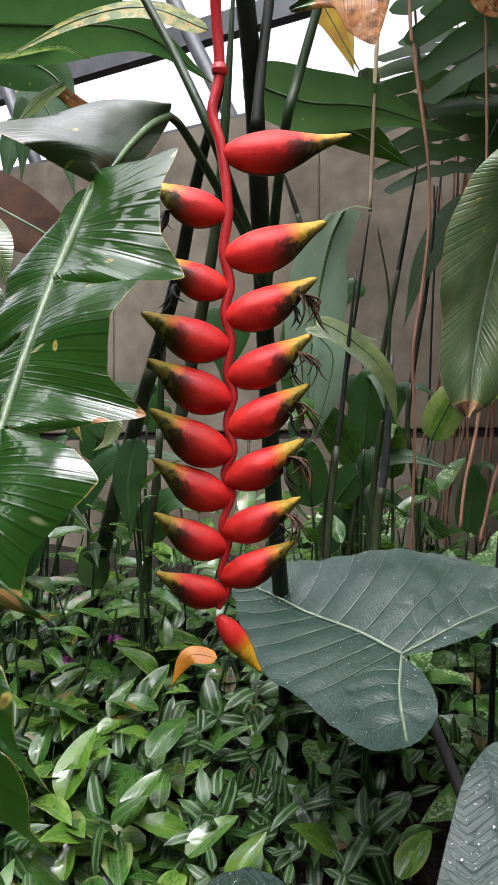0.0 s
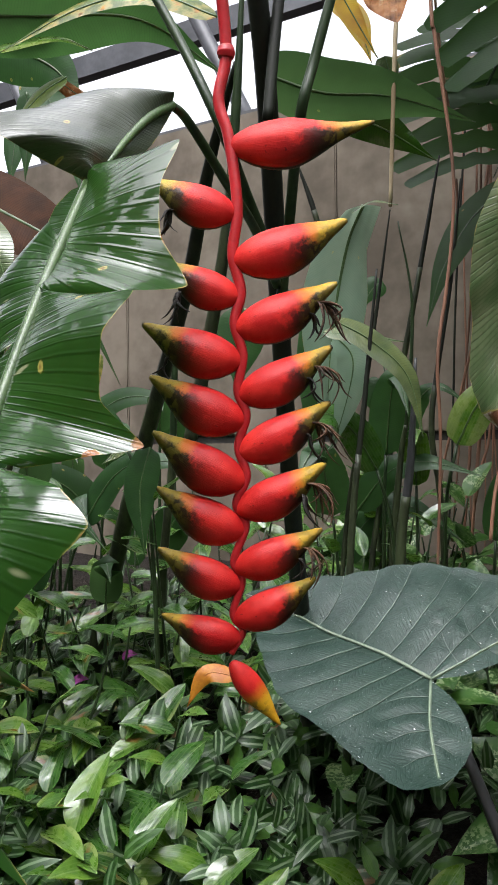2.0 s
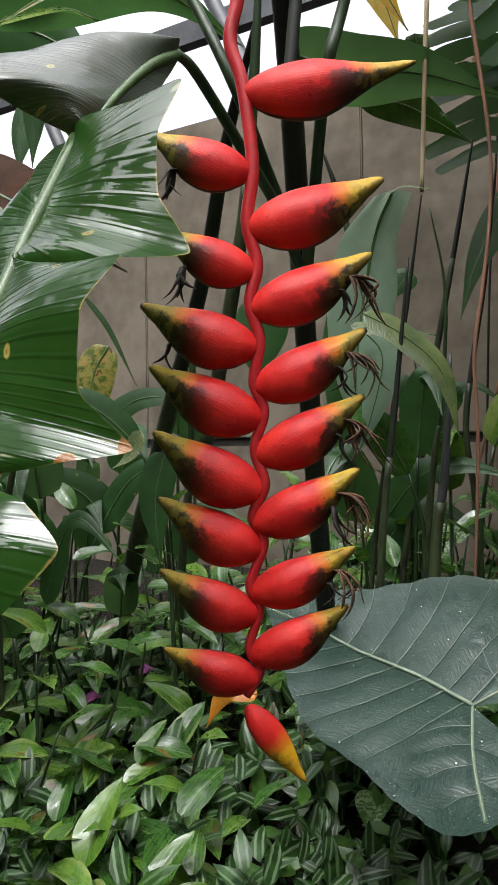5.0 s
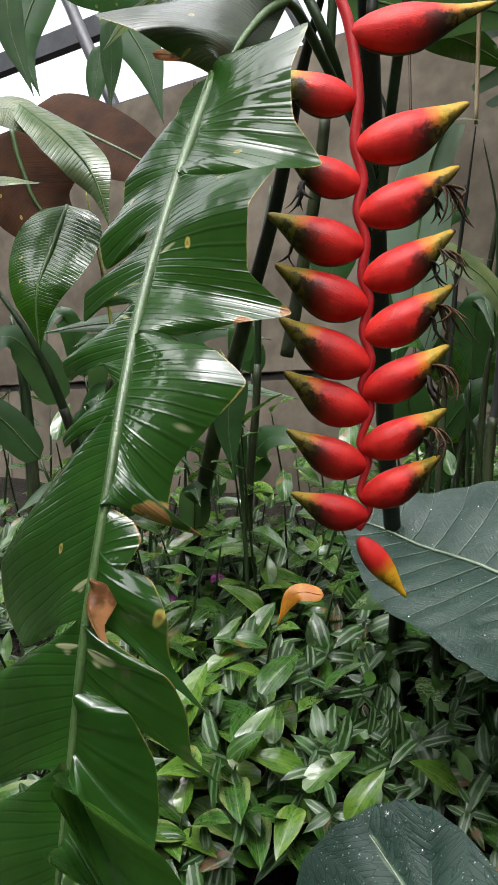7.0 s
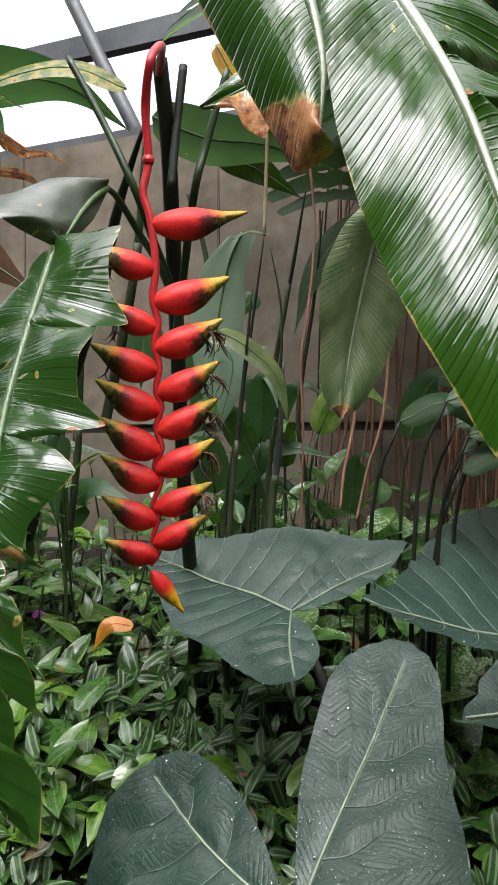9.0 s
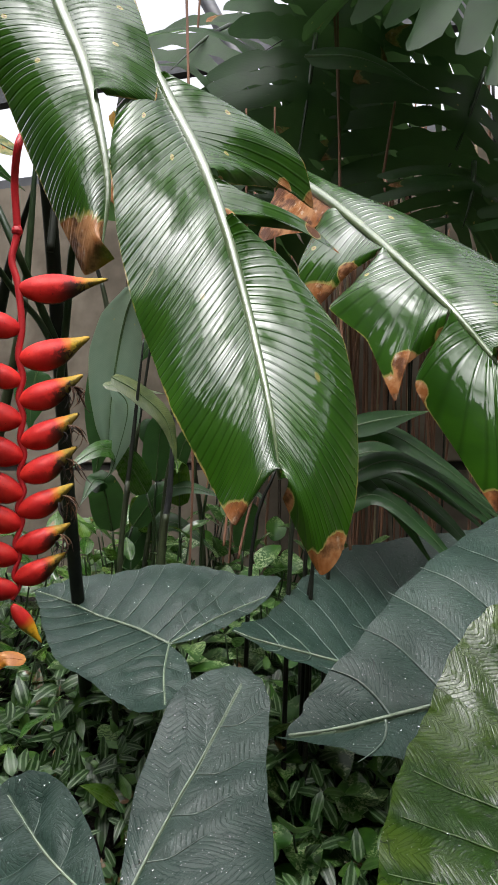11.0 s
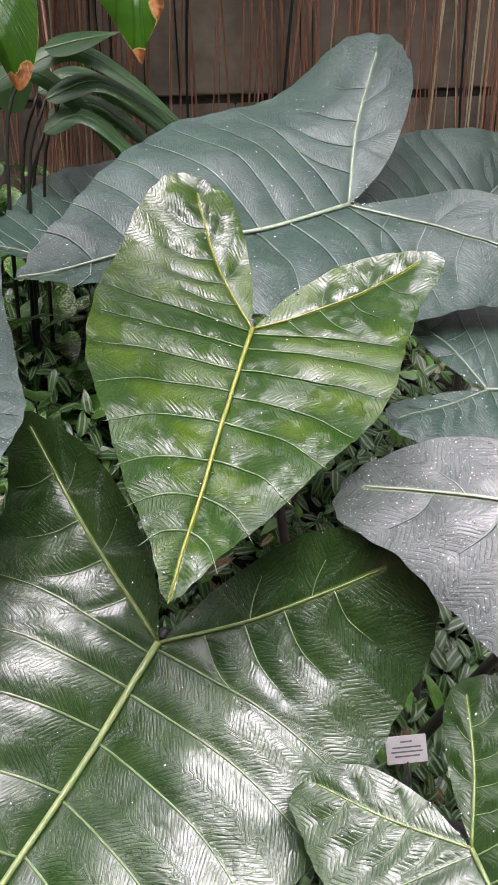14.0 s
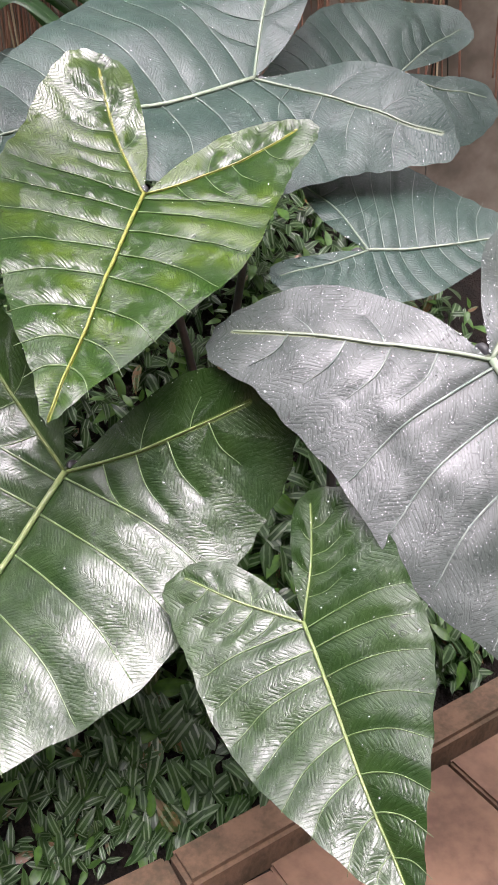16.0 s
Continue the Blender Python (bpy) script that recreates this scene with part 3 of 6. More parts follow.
def elephant_ear(label, x, y, z, rx, ry, rz, length, wl, wr, bl, br, kl, kr, droop, fold_l, fold_r, side, back,
                 gloss="grey", base=(0.75, 0.55, 0.3), seed=1, stalk=0.009, drops=0):
    """A heart-shaped elephant-ear leaf on its stalk. Its own axes: y from the stalk to the tip, z up from the face."""
    ob = thing("elephant_ear_leaf", label, "leaf", "elephant ear leaves")
    m = pose(x, y, z, rx, ry, rz)
    mat, vmat = {"grey": (ALO, VEIN), "gloss": (ALO_GLOSS, VEIN_GLOSS), "bright": (ALO_BRIGHT, VEIN_YELLOW), "silver": (ALO_SILVER, VEIN)}[gloss]
    wet_leaf = gloss in ("gloss", "bright")
    dim = VEIN_GREEN if wet_leaf else VEIN_DIM
    sunk = 0.0042 if wet_leaf else 0.0036
    rings = 60

    def face(px, py):
        w, b = np.where(px > 0, wr, wl), np.where(px > 0, br, bl)
        yp, yn = np.maximum(py, 0) / length, np.maximum(-py, 0) / b
        h = np.where(px > 0, fold_r, fold_l) * np.abs(px) - side * px * px / w - droop * length * yp ** 2 - back * b * yn ** 2
        r = np.hypot(px, py)
        wave = np.array([noise.noise(Vector((a * 7 + seed * 3.1, c * 7, seed))) for a, c in zip(np.ravel(px), np.ravel(py))]).reshape(np.shape(px))
        small = np.array([noise.noise(Vector((a * 21 + seed, c * 21, seed * 2.7))) for a, c in zip(np.ravel(px), np.ravel(py))]).reshape(np.shape(px))
        return h + (0.016 * wave + 0.0034 * small) * np.minimum(r / 0.15, 1)

    # veins as paths in the leaf's plane
    thick = max(0.8, length / 0.45)
    veins = [([(0, 0.0), (0, length * 0.5), (0, length * 0.985)], 0.0034 * thick, "midrib")]
    rnd = random.Random(seed)
    for sg, w, b, k in ((1, wr, br, kr), (-1, wl, bl, kl)):
        end = np.array((sg * k * w * 0.80, -b * 0.93))
        basal = [(0, 0), tuple(end * 0.5 + np.array((sg * 0.03 * w, 0.02 * b))), tuple(end)]
        bowed = np.array(spline(basal, 20))
        veins.append((basal, 0.0019 * thick, "basal_vein"))
        for y0, y1 in ((0.02, 0.03), (0.10, 0.15), (0.20, 0.28), (0.31, 0.41), (0.43, 0.54), (0.55, 0.66), (0.67, 0.77), (0.79, 0.87)):
            y0, y1 = length * (y0 + rnd.uniform(-0.012, 0.012)), length * (y1 + rnd.uniform(-0.01, 0.01))
            reach = np.interp(y1 / length, (0, 0.3, 0.6, 0.85, 1), (1, 0.92, 0.6, 0.26, 0)) * w * 0.95
            veins.append(([(0, y0), (sg * reach * 0.3, y0 + (y1 - y0) * 0.16), (sg * reach * 0.65, y0 + (y1 - y0) * 0.5), (sg * reach, y1 + 0.02 * length)], 0.0013 * thick, "vein"))
        d = end / np.linalg.norm(end)
        out = np.array((-d[1], d[0])) * (-sg if (-d[1] * sg) < 0 else 1)
        out = out if out[0] * sg > 0 else -out
        for f, g in ((0.20, 0.66), (0.38, 0.68), (0.57, 0.58), (0.78, 0.42)):
            p0 = bowed[int(f * (len(bowed) - 1))]
            p1 = p0 + out * w * g * 0.50 + d * 0.16 * b
            veins.append(([tuple(p0), tuple(p0 + out * w * g * 0.27 + d * 0.045 * b), tuple(p1)], 0.0008 * thick, "vein"))
        for f, g in ((0.40, 0.16), (0.68, 0.12)):
            p0 = bowed[int(f * (len(bowed) - 1))]
            veins.append(([tuple(p0), tuple(p0 - out * w * g * 0.5 + d * 0.05 * b), tuple(p0 - out * w * g + d * 0.13 * b)], 0.0006 * thick, "vein"))
    lines = [np.array(spline(v, 7)) for v, _, _ in veins]
    rim = np.vstack([ear_half(length, wr, br, kr), ear_half(length, wl, bl, kl)[::-1] * (-1, 1)])
    rim = rim * (1 + 0.005 * np.sin(np.arange(len(rim)) * 0.9 + seed) + 0.006 * np.sin(np.arange(len(rim)) * 0.31 + seed * 2))[:, None]
    n = len(rim)
    fr = np.linspace(0, 1, rings + 1)[1:] ** 0.85
    pts = np.vstack([[(0, 0)], (rim[None] * fr[:, None, None]).reshape(-1, 2)])
    near, main, beyond, arc = np.full(len(pts), 9.0), np.full(len(pts), 9.0), np.full(len(pts), 9.0), np.zeros(len(pts))
    for line, (_, _, kind) in zip(lines, veins):
        run = 0.0
        for i, (p, q) in enumerate(zip(line[:-1], line[1:])):
            dd = q - p
            u = ((pts - p) @ dd) / (dd @ dd + 1e-12)
            far = np.linalg.norm(pts - p - np.clip(u, 0, 1)[:, None] * dd, axis=1)
            near = np.minimum(near, far)
            if kind != "vein":
                main = np.minimum(main, far)
            u = np.clip(u, 0, 30 if i == len(line) - 2 else 1)
            past = np.linalg.norm(pts - p - u[:, None] * dd, axis=1)
            arc = np.where(past < beyond, run + u * np.linalg.norm(dd), arc)
            beyond = np.minimum(beyond, past)
            run += np.linalg.norm(dd)
    groove = np.exp(-(near / 0.008) ** 2)
    pillow = np.exp(-(near / 0.018) ** 2)
    zz = face(pts[:, 0], pts[:, 1]) - sunk * (0.55 * groove + 0.45 * pillow)
    faces = [(0, 1 + k, 1 + (k + 1) % n) for k in range(n)]
    for i in range(rings - 1):
        a, b = 1 + i * n, 1 + (i + 1) * n
        faces += [(a + k, b + k, b + (k + 1) % n, a + (k + 1) % n) for k in range(n)]
    faces = [f[::-1] for f in faces]
    verts = [m @ Vector((p[0], p[1], h)) for p, h in zip(pts, zz)]
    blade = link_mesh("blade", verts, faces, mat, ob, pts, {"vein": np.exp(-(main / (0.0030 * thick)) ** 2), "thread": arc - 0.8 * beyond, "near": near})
    for line, (_, r, name) in zip(lines, veins):
        h = face(line[:, 0], line[:, 1]) - sunk * 0.94 + r * 0.75
        path = [m @ Vector((p[0], p[1], hh)) for p, hh in zip(line, h)]
        v, f = tube_data(path, [r, r * 0.75, r * 0.3], 6)
        link_mesh(name, v, f, dim if name == "vein" else vmat, blade)
    if drops:
        # beads of water standing on the blade
        dv, df = [], []
        for i in range(drops):
            c = Vector(verts[rnd.randrange(n * 6, len(verts) - n * 2)])
            r = rnd.uniform(0.0010, 0.0019) * rnd.choice((1, 1, 1, 1.9))
            s0 = len(dv)
            for a in range(4):
                el = (0.0, 0.5, 1.0, 1.45)[a]
                for k in range(7):
                    az = 2 * math.pi * k / 7
                    dv.append(c + m.to_3x3() @ Vector((r * math.cos(el) * math.cos(az), r * math.cos(el) * math.sin(az), r * 0.7 * math.sin(el) + 0.0002)))
            df += [(s0 + a * 7 + k, s0 + a * 7 + (k + 1) % 7, s0 + a * 7 + 7 + (k + 1) % 7, s0 + a * 7 + 7 + k) for a in range(3) for k in range(7)]
            df += [tuple(s0 + 21 + k for k in range(7)), tuple(s0 + k for k in range(7))[::-1]]
        tagged(link_mesh("dew", dv, df, WATER, ob), kind="stuff")
    top, root = m @ Vector((0, 0, -0.012)), Vector(base)
    out = m @ Vector((0, -0.03, -0.05)) - top
    mid = top * 0.55 + root * 0.45 + out * 0.8
    tube("stalk", [top, top + out * 0.9, mid, root], [stalk * 0.55, stalk * 0.8, stalk, stalk * 1.5], STEM_GREY, ob, 10, 10)
    return ob


def monstera_leaf(label, base, tip, width, up, material, seed, cuts=7, stalk=False):
    """A big split leaf: a midrib, and on each side a web that breaks up into curved fingers, with holes between them."""
    ob = thing("split_leaf", label, "leaf", "split leaves")
    rnd = random.Random(seed)
    b, t, u = Vector(base), Vector(tip), Vector(up).normalized()
    along = t - b
    length = along.length
    along.normalize()
    side = along.cross(u).normalized()
    u = side.cross(along)
    tube("midrib", [b, b + along * length * 0.5 + u * 0.015, t], [0.006, 0.004, 0.001], STEM_GREEN, ob, 6, 6)
    if stalk:
        tube("leaf_stalk", [b, b - along * 0.12 + Vector((0, 0, 0.12)), b - along * 0.1 + Vector((0, 0.05, 0.7))], [0.006, 0.008, 0.009], STEM_GREEN, ob, 5, 6)
    for sg in (-1, 1):
        for k in range(cuts):
            s0, s1 = k / cuts, (k + 1) / cuts
            vs, uv = [], []
            reach = width * (0.55 + 0.45 * math.sin(math.pi * (0.15 + 0.75 * (s0 + s1) / 2))) * rnd.uniform(0.85, 1.05) * 0.5 * 1.4
            nu, nv = 5, 22
            scorched = rnd.random() < 0.18
            dry = []
            gap = rnd.uniform(0.015, 0.05)
            hole = rnd.choice((0.0, 0.08, 0.18))
            for i in range(nu):
                f = i / (nu - 1)
                for j in range(nv):
                    v = j / (nv - 1)
                    squeeze = gap * min(1, max(0, (v - 0.60) / 0.12)) + 0.5 * max(0, v - 0.80) + 0.20 * max(0.0, 1 - abs(v - 0.22) / 0.10) + hole * max(0.0, 1 - abs(v - 0.45) / 0.08)
                    ff = 0.5 + (f - 0.5) * (1 - 2 * squeeze)
                    s = s0 + (s1 - s0) * ff
                    y = length * (s * 0.86 + 0.02 - 0.10 * (1 - s)) + v * reach * (0.10 + 0.45 * s) - (0.12 * length * v if k == 0 else 0)
                    r = reach * v * (1 - 0.12 * abs(2 * f - 1) ** 2 * max(0, v - 0.6) / 0.4)
                    h = 0.10 * r - 0.55 * r * r / reach - 0.02 * math.sin(s * 9)
                    vs.append(b + along * y + side * sg * r + u * h)
                    uv.append((y, r))
                    dry.append(max(0.0, (v - 0.8) / 0.2) if scorched else 0.0)
            link_mesh("finger", vs, grid_faces(nu, nv), material, ob, uv, {"dry": dry})
    return ob


def leafy_plant(name, label, x, y, z, count, size, material, seed, broad=0.5, rise=0.18, group="", shoots=3):
    """A bushy plant: a few upright shoots that carry pointed leaves turn about, the largest low down."""
    ob = thing(name, label, "plant", group)
    rnd = random.Random(seed)
    foot = Vector((x, y, z - 0.02))
    for sh in range(shoots):
        a0 = 2 * math.pi * sh / shoots + rnd.uniform(-0.6, 0.6)
        spread = rise * rnd.uniform(0.2, 0.45) + 0.02
        top = foot + Vector((math.cos(a0) * spread, math.sin(a0) * spread - 0.03, 0.02 + rise * rnd.uniform(0.7, 1.15)))
        bend = (foot + top) / 2 + Vector((math.cos(a0) * spread * 0.2, 0, 0.01))
        path = spline([foot, bend, top], 6)
        v, f = tube_data(path, [0.0035, 0.003, 0.0018], 5)
        link_mesh("shoot", v, f, STEM_GREEN, ob)
        per = max(4, count)
        for k in range(per):
            h = 0.25 + 0.75 * k / (per - 1)
            o = Vector(path[min(len(path) - 1, int(h * (len(path) - 1)))])
            a = a0 + k * 2.4 + rnd.uniform(-0.3, 0.3)
            el = rnd.uniform(-0.15, 0.25) + 0.75 * max(0, h - 0.7) / 0.3
            d = Vector((math.cos(a) * math.cos(el), math.sin(a) * math.cos(el) - 0.15, math.sin(el))).normalized()
            up = Vector((rnd.uniform(-0.35, 0.35), -0.35 + rnd.uniform(-0.3, 0.3), 1))
            sd = d.cross(up).normalized()
            nn = sd.cross(d)
            ln = size * rnd.uniform(0.75, 1.15) * (1.05 - 0.35 * max(0, h - 0.6))
            droop = rnd.uniform(0.15, 0.45)
            vs, uv = [], []
            for i in range(10):
                s = i / 9
                w = ln * broad * math.sin(math.pi * (0.04 + 0.96 * s) ** 0.80) ** 0.85 * 0.5 + 0.0004
                for j in range(7):
                    q = j / 3 - 1
                    vs.append(o + d * (ln * s + 0.006) + sd * w * q + nn * (0.30 * w * abs(q) - droop * ln * s * s + 0.0018 * math.sin(s * 9 + k) * q))
                    uv.append((ln * s + abs(w * q) * 0.6, w * q))
            link_mesh("leaf", vs, grid_faces(10, 7), material, ob, uv, {"dry": [0.0] * len(vs)})
    return ob


# ---- the hanging flower ----
def bract(parent, x, y, z, dx, dz, olive=False, fat=1.0, end=False, beak=1.0):
    """A boat-shaped bract from its joint on the stalk to its beaked tip: nearly straight above, full below."""
    length = math.hypot(dx, dz)
    d = np.array((dx / length, 0, dz / length))
    up = np.array((-d[2], 0, d[0])) * (1 if dx > 0 else -1)
    o = np.array((x, y, z))
    nu, nv = 34, 22
    st = (0, 0.04, 0.14, 0.28, 0.42, 0.58, 0.72, 0.84, 0.93, 1.0)
    hi = (0.036, 0.066, 0.104, 0.128, 0.130, 0.112, 0.086, 0.058, 0.040, 0.013)
    lo = (0.038, 0.078, 0.138, 0.180, 0.188, 0.160, 0.106, 0.058, 0.034, 0.013)
    e = np.linspace(0, 1, nu)
    f = np.interp(e, st, range(len(st)))
    prof = spline_at(np.c_[hi, lo], f)
    if end:
        prof = np.c_[prof.mean(1), prof.mean(1)] * 0.92
    prof = prof * (1 - (1 - beak) * np.clip((e - 0.45) / 0.3, 0, 1))[:, None]
    verts, uvs = [], []
    k0 = min(length, 0.112) * fat * 1.28
    for i in range(nu):
        s = e[i]
        top, low = np.maximum(prof[i], 0.004) * k0
        wide = 0.40 * (top + low)
        c = o + d * length * s + up * k0 * (0 if end else 0.045 * s ** 4)
        for k in range(nv):
            a = 2 * math.pi * k / nv
            hz, hy = -math.cos(a), math.sin(a)
            verts.append(c + up * hz * (top if hz > 0 else low) + np.array((0, 1, 0)) * hy * wide * (1 - 0.25 * max(0, hz)))
            uvs.append((s, abs(k / nv - round(k / nv)) * 2))
    faces = [(i * nv + k, i * nv + (k + 1) % nv, (i + 1) * nv + (k + 1) % nv, (i + 1) * nv + k) for i in range(nu - 1) for k in range(nv)]
    faces.append(tuple(range(nv))[::-1])
    faces.append(tuple((nu - 1) * nv + k for k in range(nv)))
    if dx < 0:
        faces = [f[::-1] for f in faces]
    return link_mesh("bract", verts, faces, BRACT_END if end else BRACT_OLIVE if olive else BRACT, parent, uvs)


def withered(parent, x, y, z, count, seed, reach=0.028, material=None, sway=0.5):
    """Shrivelled flower threads that arch out of a bract's mouth and hang, thick at the root, with curled ends."""
    rnd = random.Random(seed)
    vs, fs = [], []
    for i in range(count):
        out = sway * reach * rnd.uniform(0.15, 1.0)
        drop = reach * rnd.uniform(0.3, 1.0)
        dy = rnd.uniform(-0.010, 0.006)
        curl = rnd.uniform(-0.006, 0.006)
        p = [(x - out * 0.25, y, z), (x + out * 0.45, y + dy * 0.5, z - drop * 0.10), (x + out * 0.95, y + dy, z - drop * 0.45), (x + out + curl, y + dy * 1.2, z - drop * 0.8), (x + out + curl * 2.2, y + dy, z - drop)]
        v, f = tube_data(spline(p, 5), [0.0016, 0.0026 * rnd.uniform(0.5, 1.1), 0.0022 * rnd.uniform(0.4, 1.2), 0.0012, 0.0003], 5, 0.4)
        fs += [tuple(q + len(vs) for q in g) for g in f]
        vs += v
    return link_mesh("withered_flower", vs, fs, material or DRY, parent)


# ---- ground, paving, wall ----
def ground_height(x, y):
    edge = 0.16 + 0.06 * max(0, x - 0.6)
    t = y - edge
    if t < 0:
        return -0.035
    h = 0.02 + 0.68 * min(t, 1.3)
    h += 0.25 * max(0.0, min(t - 1.3, 1.2))
    return h + 0.03 * noise.noise(Vector((x * 2.5, y * 2.5, 0.3)))


xs = np.concatenate([[-400, -60, -12, -5], np.linspace(-3, 3.4, 65), [5, 12, 60, 400]])
ys = np.concatenate([[-400, -60, -12, -4, -1.5, -0.5], np.linspace(0, 3.6, 73), [6, 14, 60, 400]])
gv = [(x, y, ground_height(max(-3, min(3.4, x)), min(y, 3.6))) for x in xs for y in ys]
ground = link_mesh("ground", gv, grid_faces(len(xs), len(ys)), SOIL)
ground.data.flip_normals()
tagged(ground, "dark damp soil bank rising towards the wall", "ground", kind="structure")

WALL_A, WALL_B = 2.75, -0.60     # the wall's line: y = A + B x
wall_turn = math.degrees(math.atan(WALL_B))
wall = tagged(new("wall_back"), "weathered grey concrete block wall behind the planting", "wall", kind="structure")
wall.matrix_world = pose(0, WALL_A, 0, 0, 0, wall_turn)
for i, (z0, z1) in enumerate(((0.3, 1.585), (1.61, 2.62))):
    n = 16
    for k in range(n):
        x0 = -6.4 + k * 0.8 + (0.0 if i == 0 else 0.25)
        b = box("block", (x0, 0, z0), (x0 + 0.797, 0.2, z1), CONCRETE, wall, 0.004)
box("joint_strip", (-6.4, 0.012, 0.3), (6.6, 0.19, 2.6), JOINT, wall)

# plain dark walls behind the path, unseen, added to block low light and darken reflections
for name, p, w in (("wall_front", (0, -4.4, 0), 0), ("wall_left", (-5.4, 0, 0), 90), ("wall_right", (5.4, 0, 0), 90)):
    shut = box(name, (-5.4, -0.1, -0.2), (5.4, 0.1, 6.4 if name == "wall_left" else 5.0), JOINT)
    shut.matrix_basis = pose(*p, 0, 0, w)
    tagged(shut, "plain dark unseen wall, added to block low sky light", "wall", kind="structure")

# paving and kerb
kerb = tagged(new("kerb"), "worn mossy kerb stones edging the planting bed", "kerb", kind="structure")
for k in range(9):
    x0 = -1.9 + k * 0.46
    yk = 0.085 + 0.06 * max(0, x0 - 0.37)
    b = box("kerb_stone", (0, -0.045, -0.04), (0.452, 0.045, 0.045), KERB, kerb, 0.010)
    b.matrix_basis = pose(x0, yk, 0, 0, 0, 4 if x0 > 0.3 else 0)
pavement = tagged(new("pavement"), "red-brown paving slabs beside the bed", "pavement", kind="structure")
slab = None
for i in range(8):
    for j in range(6):
        cx, cy = -1.5 + i * 0.46 + 0.12 * (j % 2), -0.12 - j * 0.31
        if slab is None:
            slab = box("slab", (-0.227, -0.152, -0.05), (0.227, 0.152, 0.0), PAVING, pavement, 0.006)
            ob = slab
        else:
            ob = new("slab", slab.data)
            ob.parent = pavement
        ob.matrix_basis = pose(cx, cy + 0.06 * max(0, cx - 0.37), random.uniform(-0.002, 0.002), 0, 0, 3.5 if cx > 0.4 else 0)

# glasshouse frame above the wall
house = tagged(new("glasshouse_frame"), "grey steel glasshouse beams against the white sky", "frame", kind="structure")
for z, y, w in ((2.78, 3.3, 0.05), (3.35, 3.6, 0.05)):
    b = box("beam", (-7, -0.03, -w), (7, 0.03, w), STEEL, house)
    b.matrix_basis = pose(0, y, z, 0, 0, wall_turn)
for k in range(-5, 6):
    tube("strut", [(k * 0.9, 3.35 - 0.6 * k * 0.9, 2.7), (k * 0.9 - 0.35, 3.6 - 0.6 * k * 0.9, 3.5), (k * 0.9 - 0.8, 3.9 - 0.6 * k * 0.9, 4.6)], [0.03, 0.03, 0.03], STEEL, house, 3, 6)

# ---- the hanging flower ----
flower = thing("heliconia_flower", "hanging red lobster-claw heliconia with yellow-tipped bracts", "flower")
NODES = [
    ('r', -0.023, 0.726, 1.799, 0.110, 0.011),
    ('l', -0.019, 0.723, 1.746, -0.067, 0.024),
    ('r', -0.021, 0.721, 1.710, 0.087, 0.025),
    ('l', -0.017, 0.720, 1.682, -0.061, 0.026),
    ('r', -0.020, 0.718, 1.658, 0.078, 0.030),
    ('l', -0.016, 0.717, 1.634, -0.075, 0.025),
    ('r', -0.018, 0.716, 1.608, 0.072, 0.033),
    ('l', -0.014, 0.715, 1.589, -0.072, 0.031),
    ('r', -0.018, 0.714, 1.566, 0.070, 0.034),
    ('l', -0.014, 0.712, 1.544, -0.070, 0.035),
    ('r', -0.020, 0.711, 1.524, 0.068, 0.031),
    ('l', -0.015, 0.711, 1.508, -0.066, 0.030),
    ('r', -0.022, 0.709, 1.482, 0.066, 0.025),
    ('l', -0.018, 0.709, 1.468, -0.062, 0.026),
    ('r', -0.023, 0.707, 1.444, 0.062, 0.028),
    ('l', -0.018, 0.707, 1.431, -0.059, 0.015),
    ('e', -0.025, 0.706, 1.415, 0.035, -0.046),
]
zig = [(-0.022, 0.700, 1.97), (-0.028, 0.722, 1.93), (-0.025, 0.729, 1.871), (-0.031, 0.728, 1.835)]
for kind, x, y, z, dx, dz in NODES:
    zig.append((x + (0.0015 if kind == "l" else -0.0005), y, z + 0.006))
tube("rachis", [(-0.009, 0.945, 2.06), (-0.007, 0.86, 2.05), (-0.008, 0.785, 2.025), (-0.014, 0.735, 2.0)] + zig, [0.0054, 0.0047, 0.0042, 0.0035, 0.0031, 0.0026], RACHIS, flower, 8, 12)
tube("node_ring", [(-0.0255, 0.729, 1.867), (-0.025, 0.729, 1.871), (-0.0255, 0.729, 1.876)], [0.0058, 0.0072, 0.0058], RACHIS, flower, 4, 12)
BRACTS = []
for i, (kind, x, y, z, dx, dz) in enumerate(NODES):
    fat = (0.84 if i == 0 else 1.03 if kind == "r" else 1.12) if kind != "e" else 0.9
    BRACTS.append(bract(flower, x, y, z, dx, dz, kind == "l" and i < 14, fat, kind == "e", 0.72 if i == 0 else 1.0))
for i, n, sd in ((4, 9, 3), (6, 9, 4), (8, 8, 5), (10, 12, 6), (12, 7, 7)):
    _, x, y, z, dx, dz = NODES[i]
    withered(BRACTS[i], x + dx * 0.80, y - 0.004, z + dz * 0.80 - 0.004, n, sd, 0.034, None, 0.55)
    withered(BRACTS[i], x + dx * 0.72, y - 0.006, z + dz * 0.72 - 0.010, 3, sd + 30, 0.026, DARK_DRY, 0.2)
for i, n, sd in ((1, 4, 11), (3, 6, 12), (5, 2, 13)):
    _, x, y, z, dx, dz = NODES[i]
    withered(BRACTS[i], x + dx * 0.72, y - 0.004, z + dz * 0.66 - 0.012, n, sd, 0.026, DARK_DRY, -0.35)

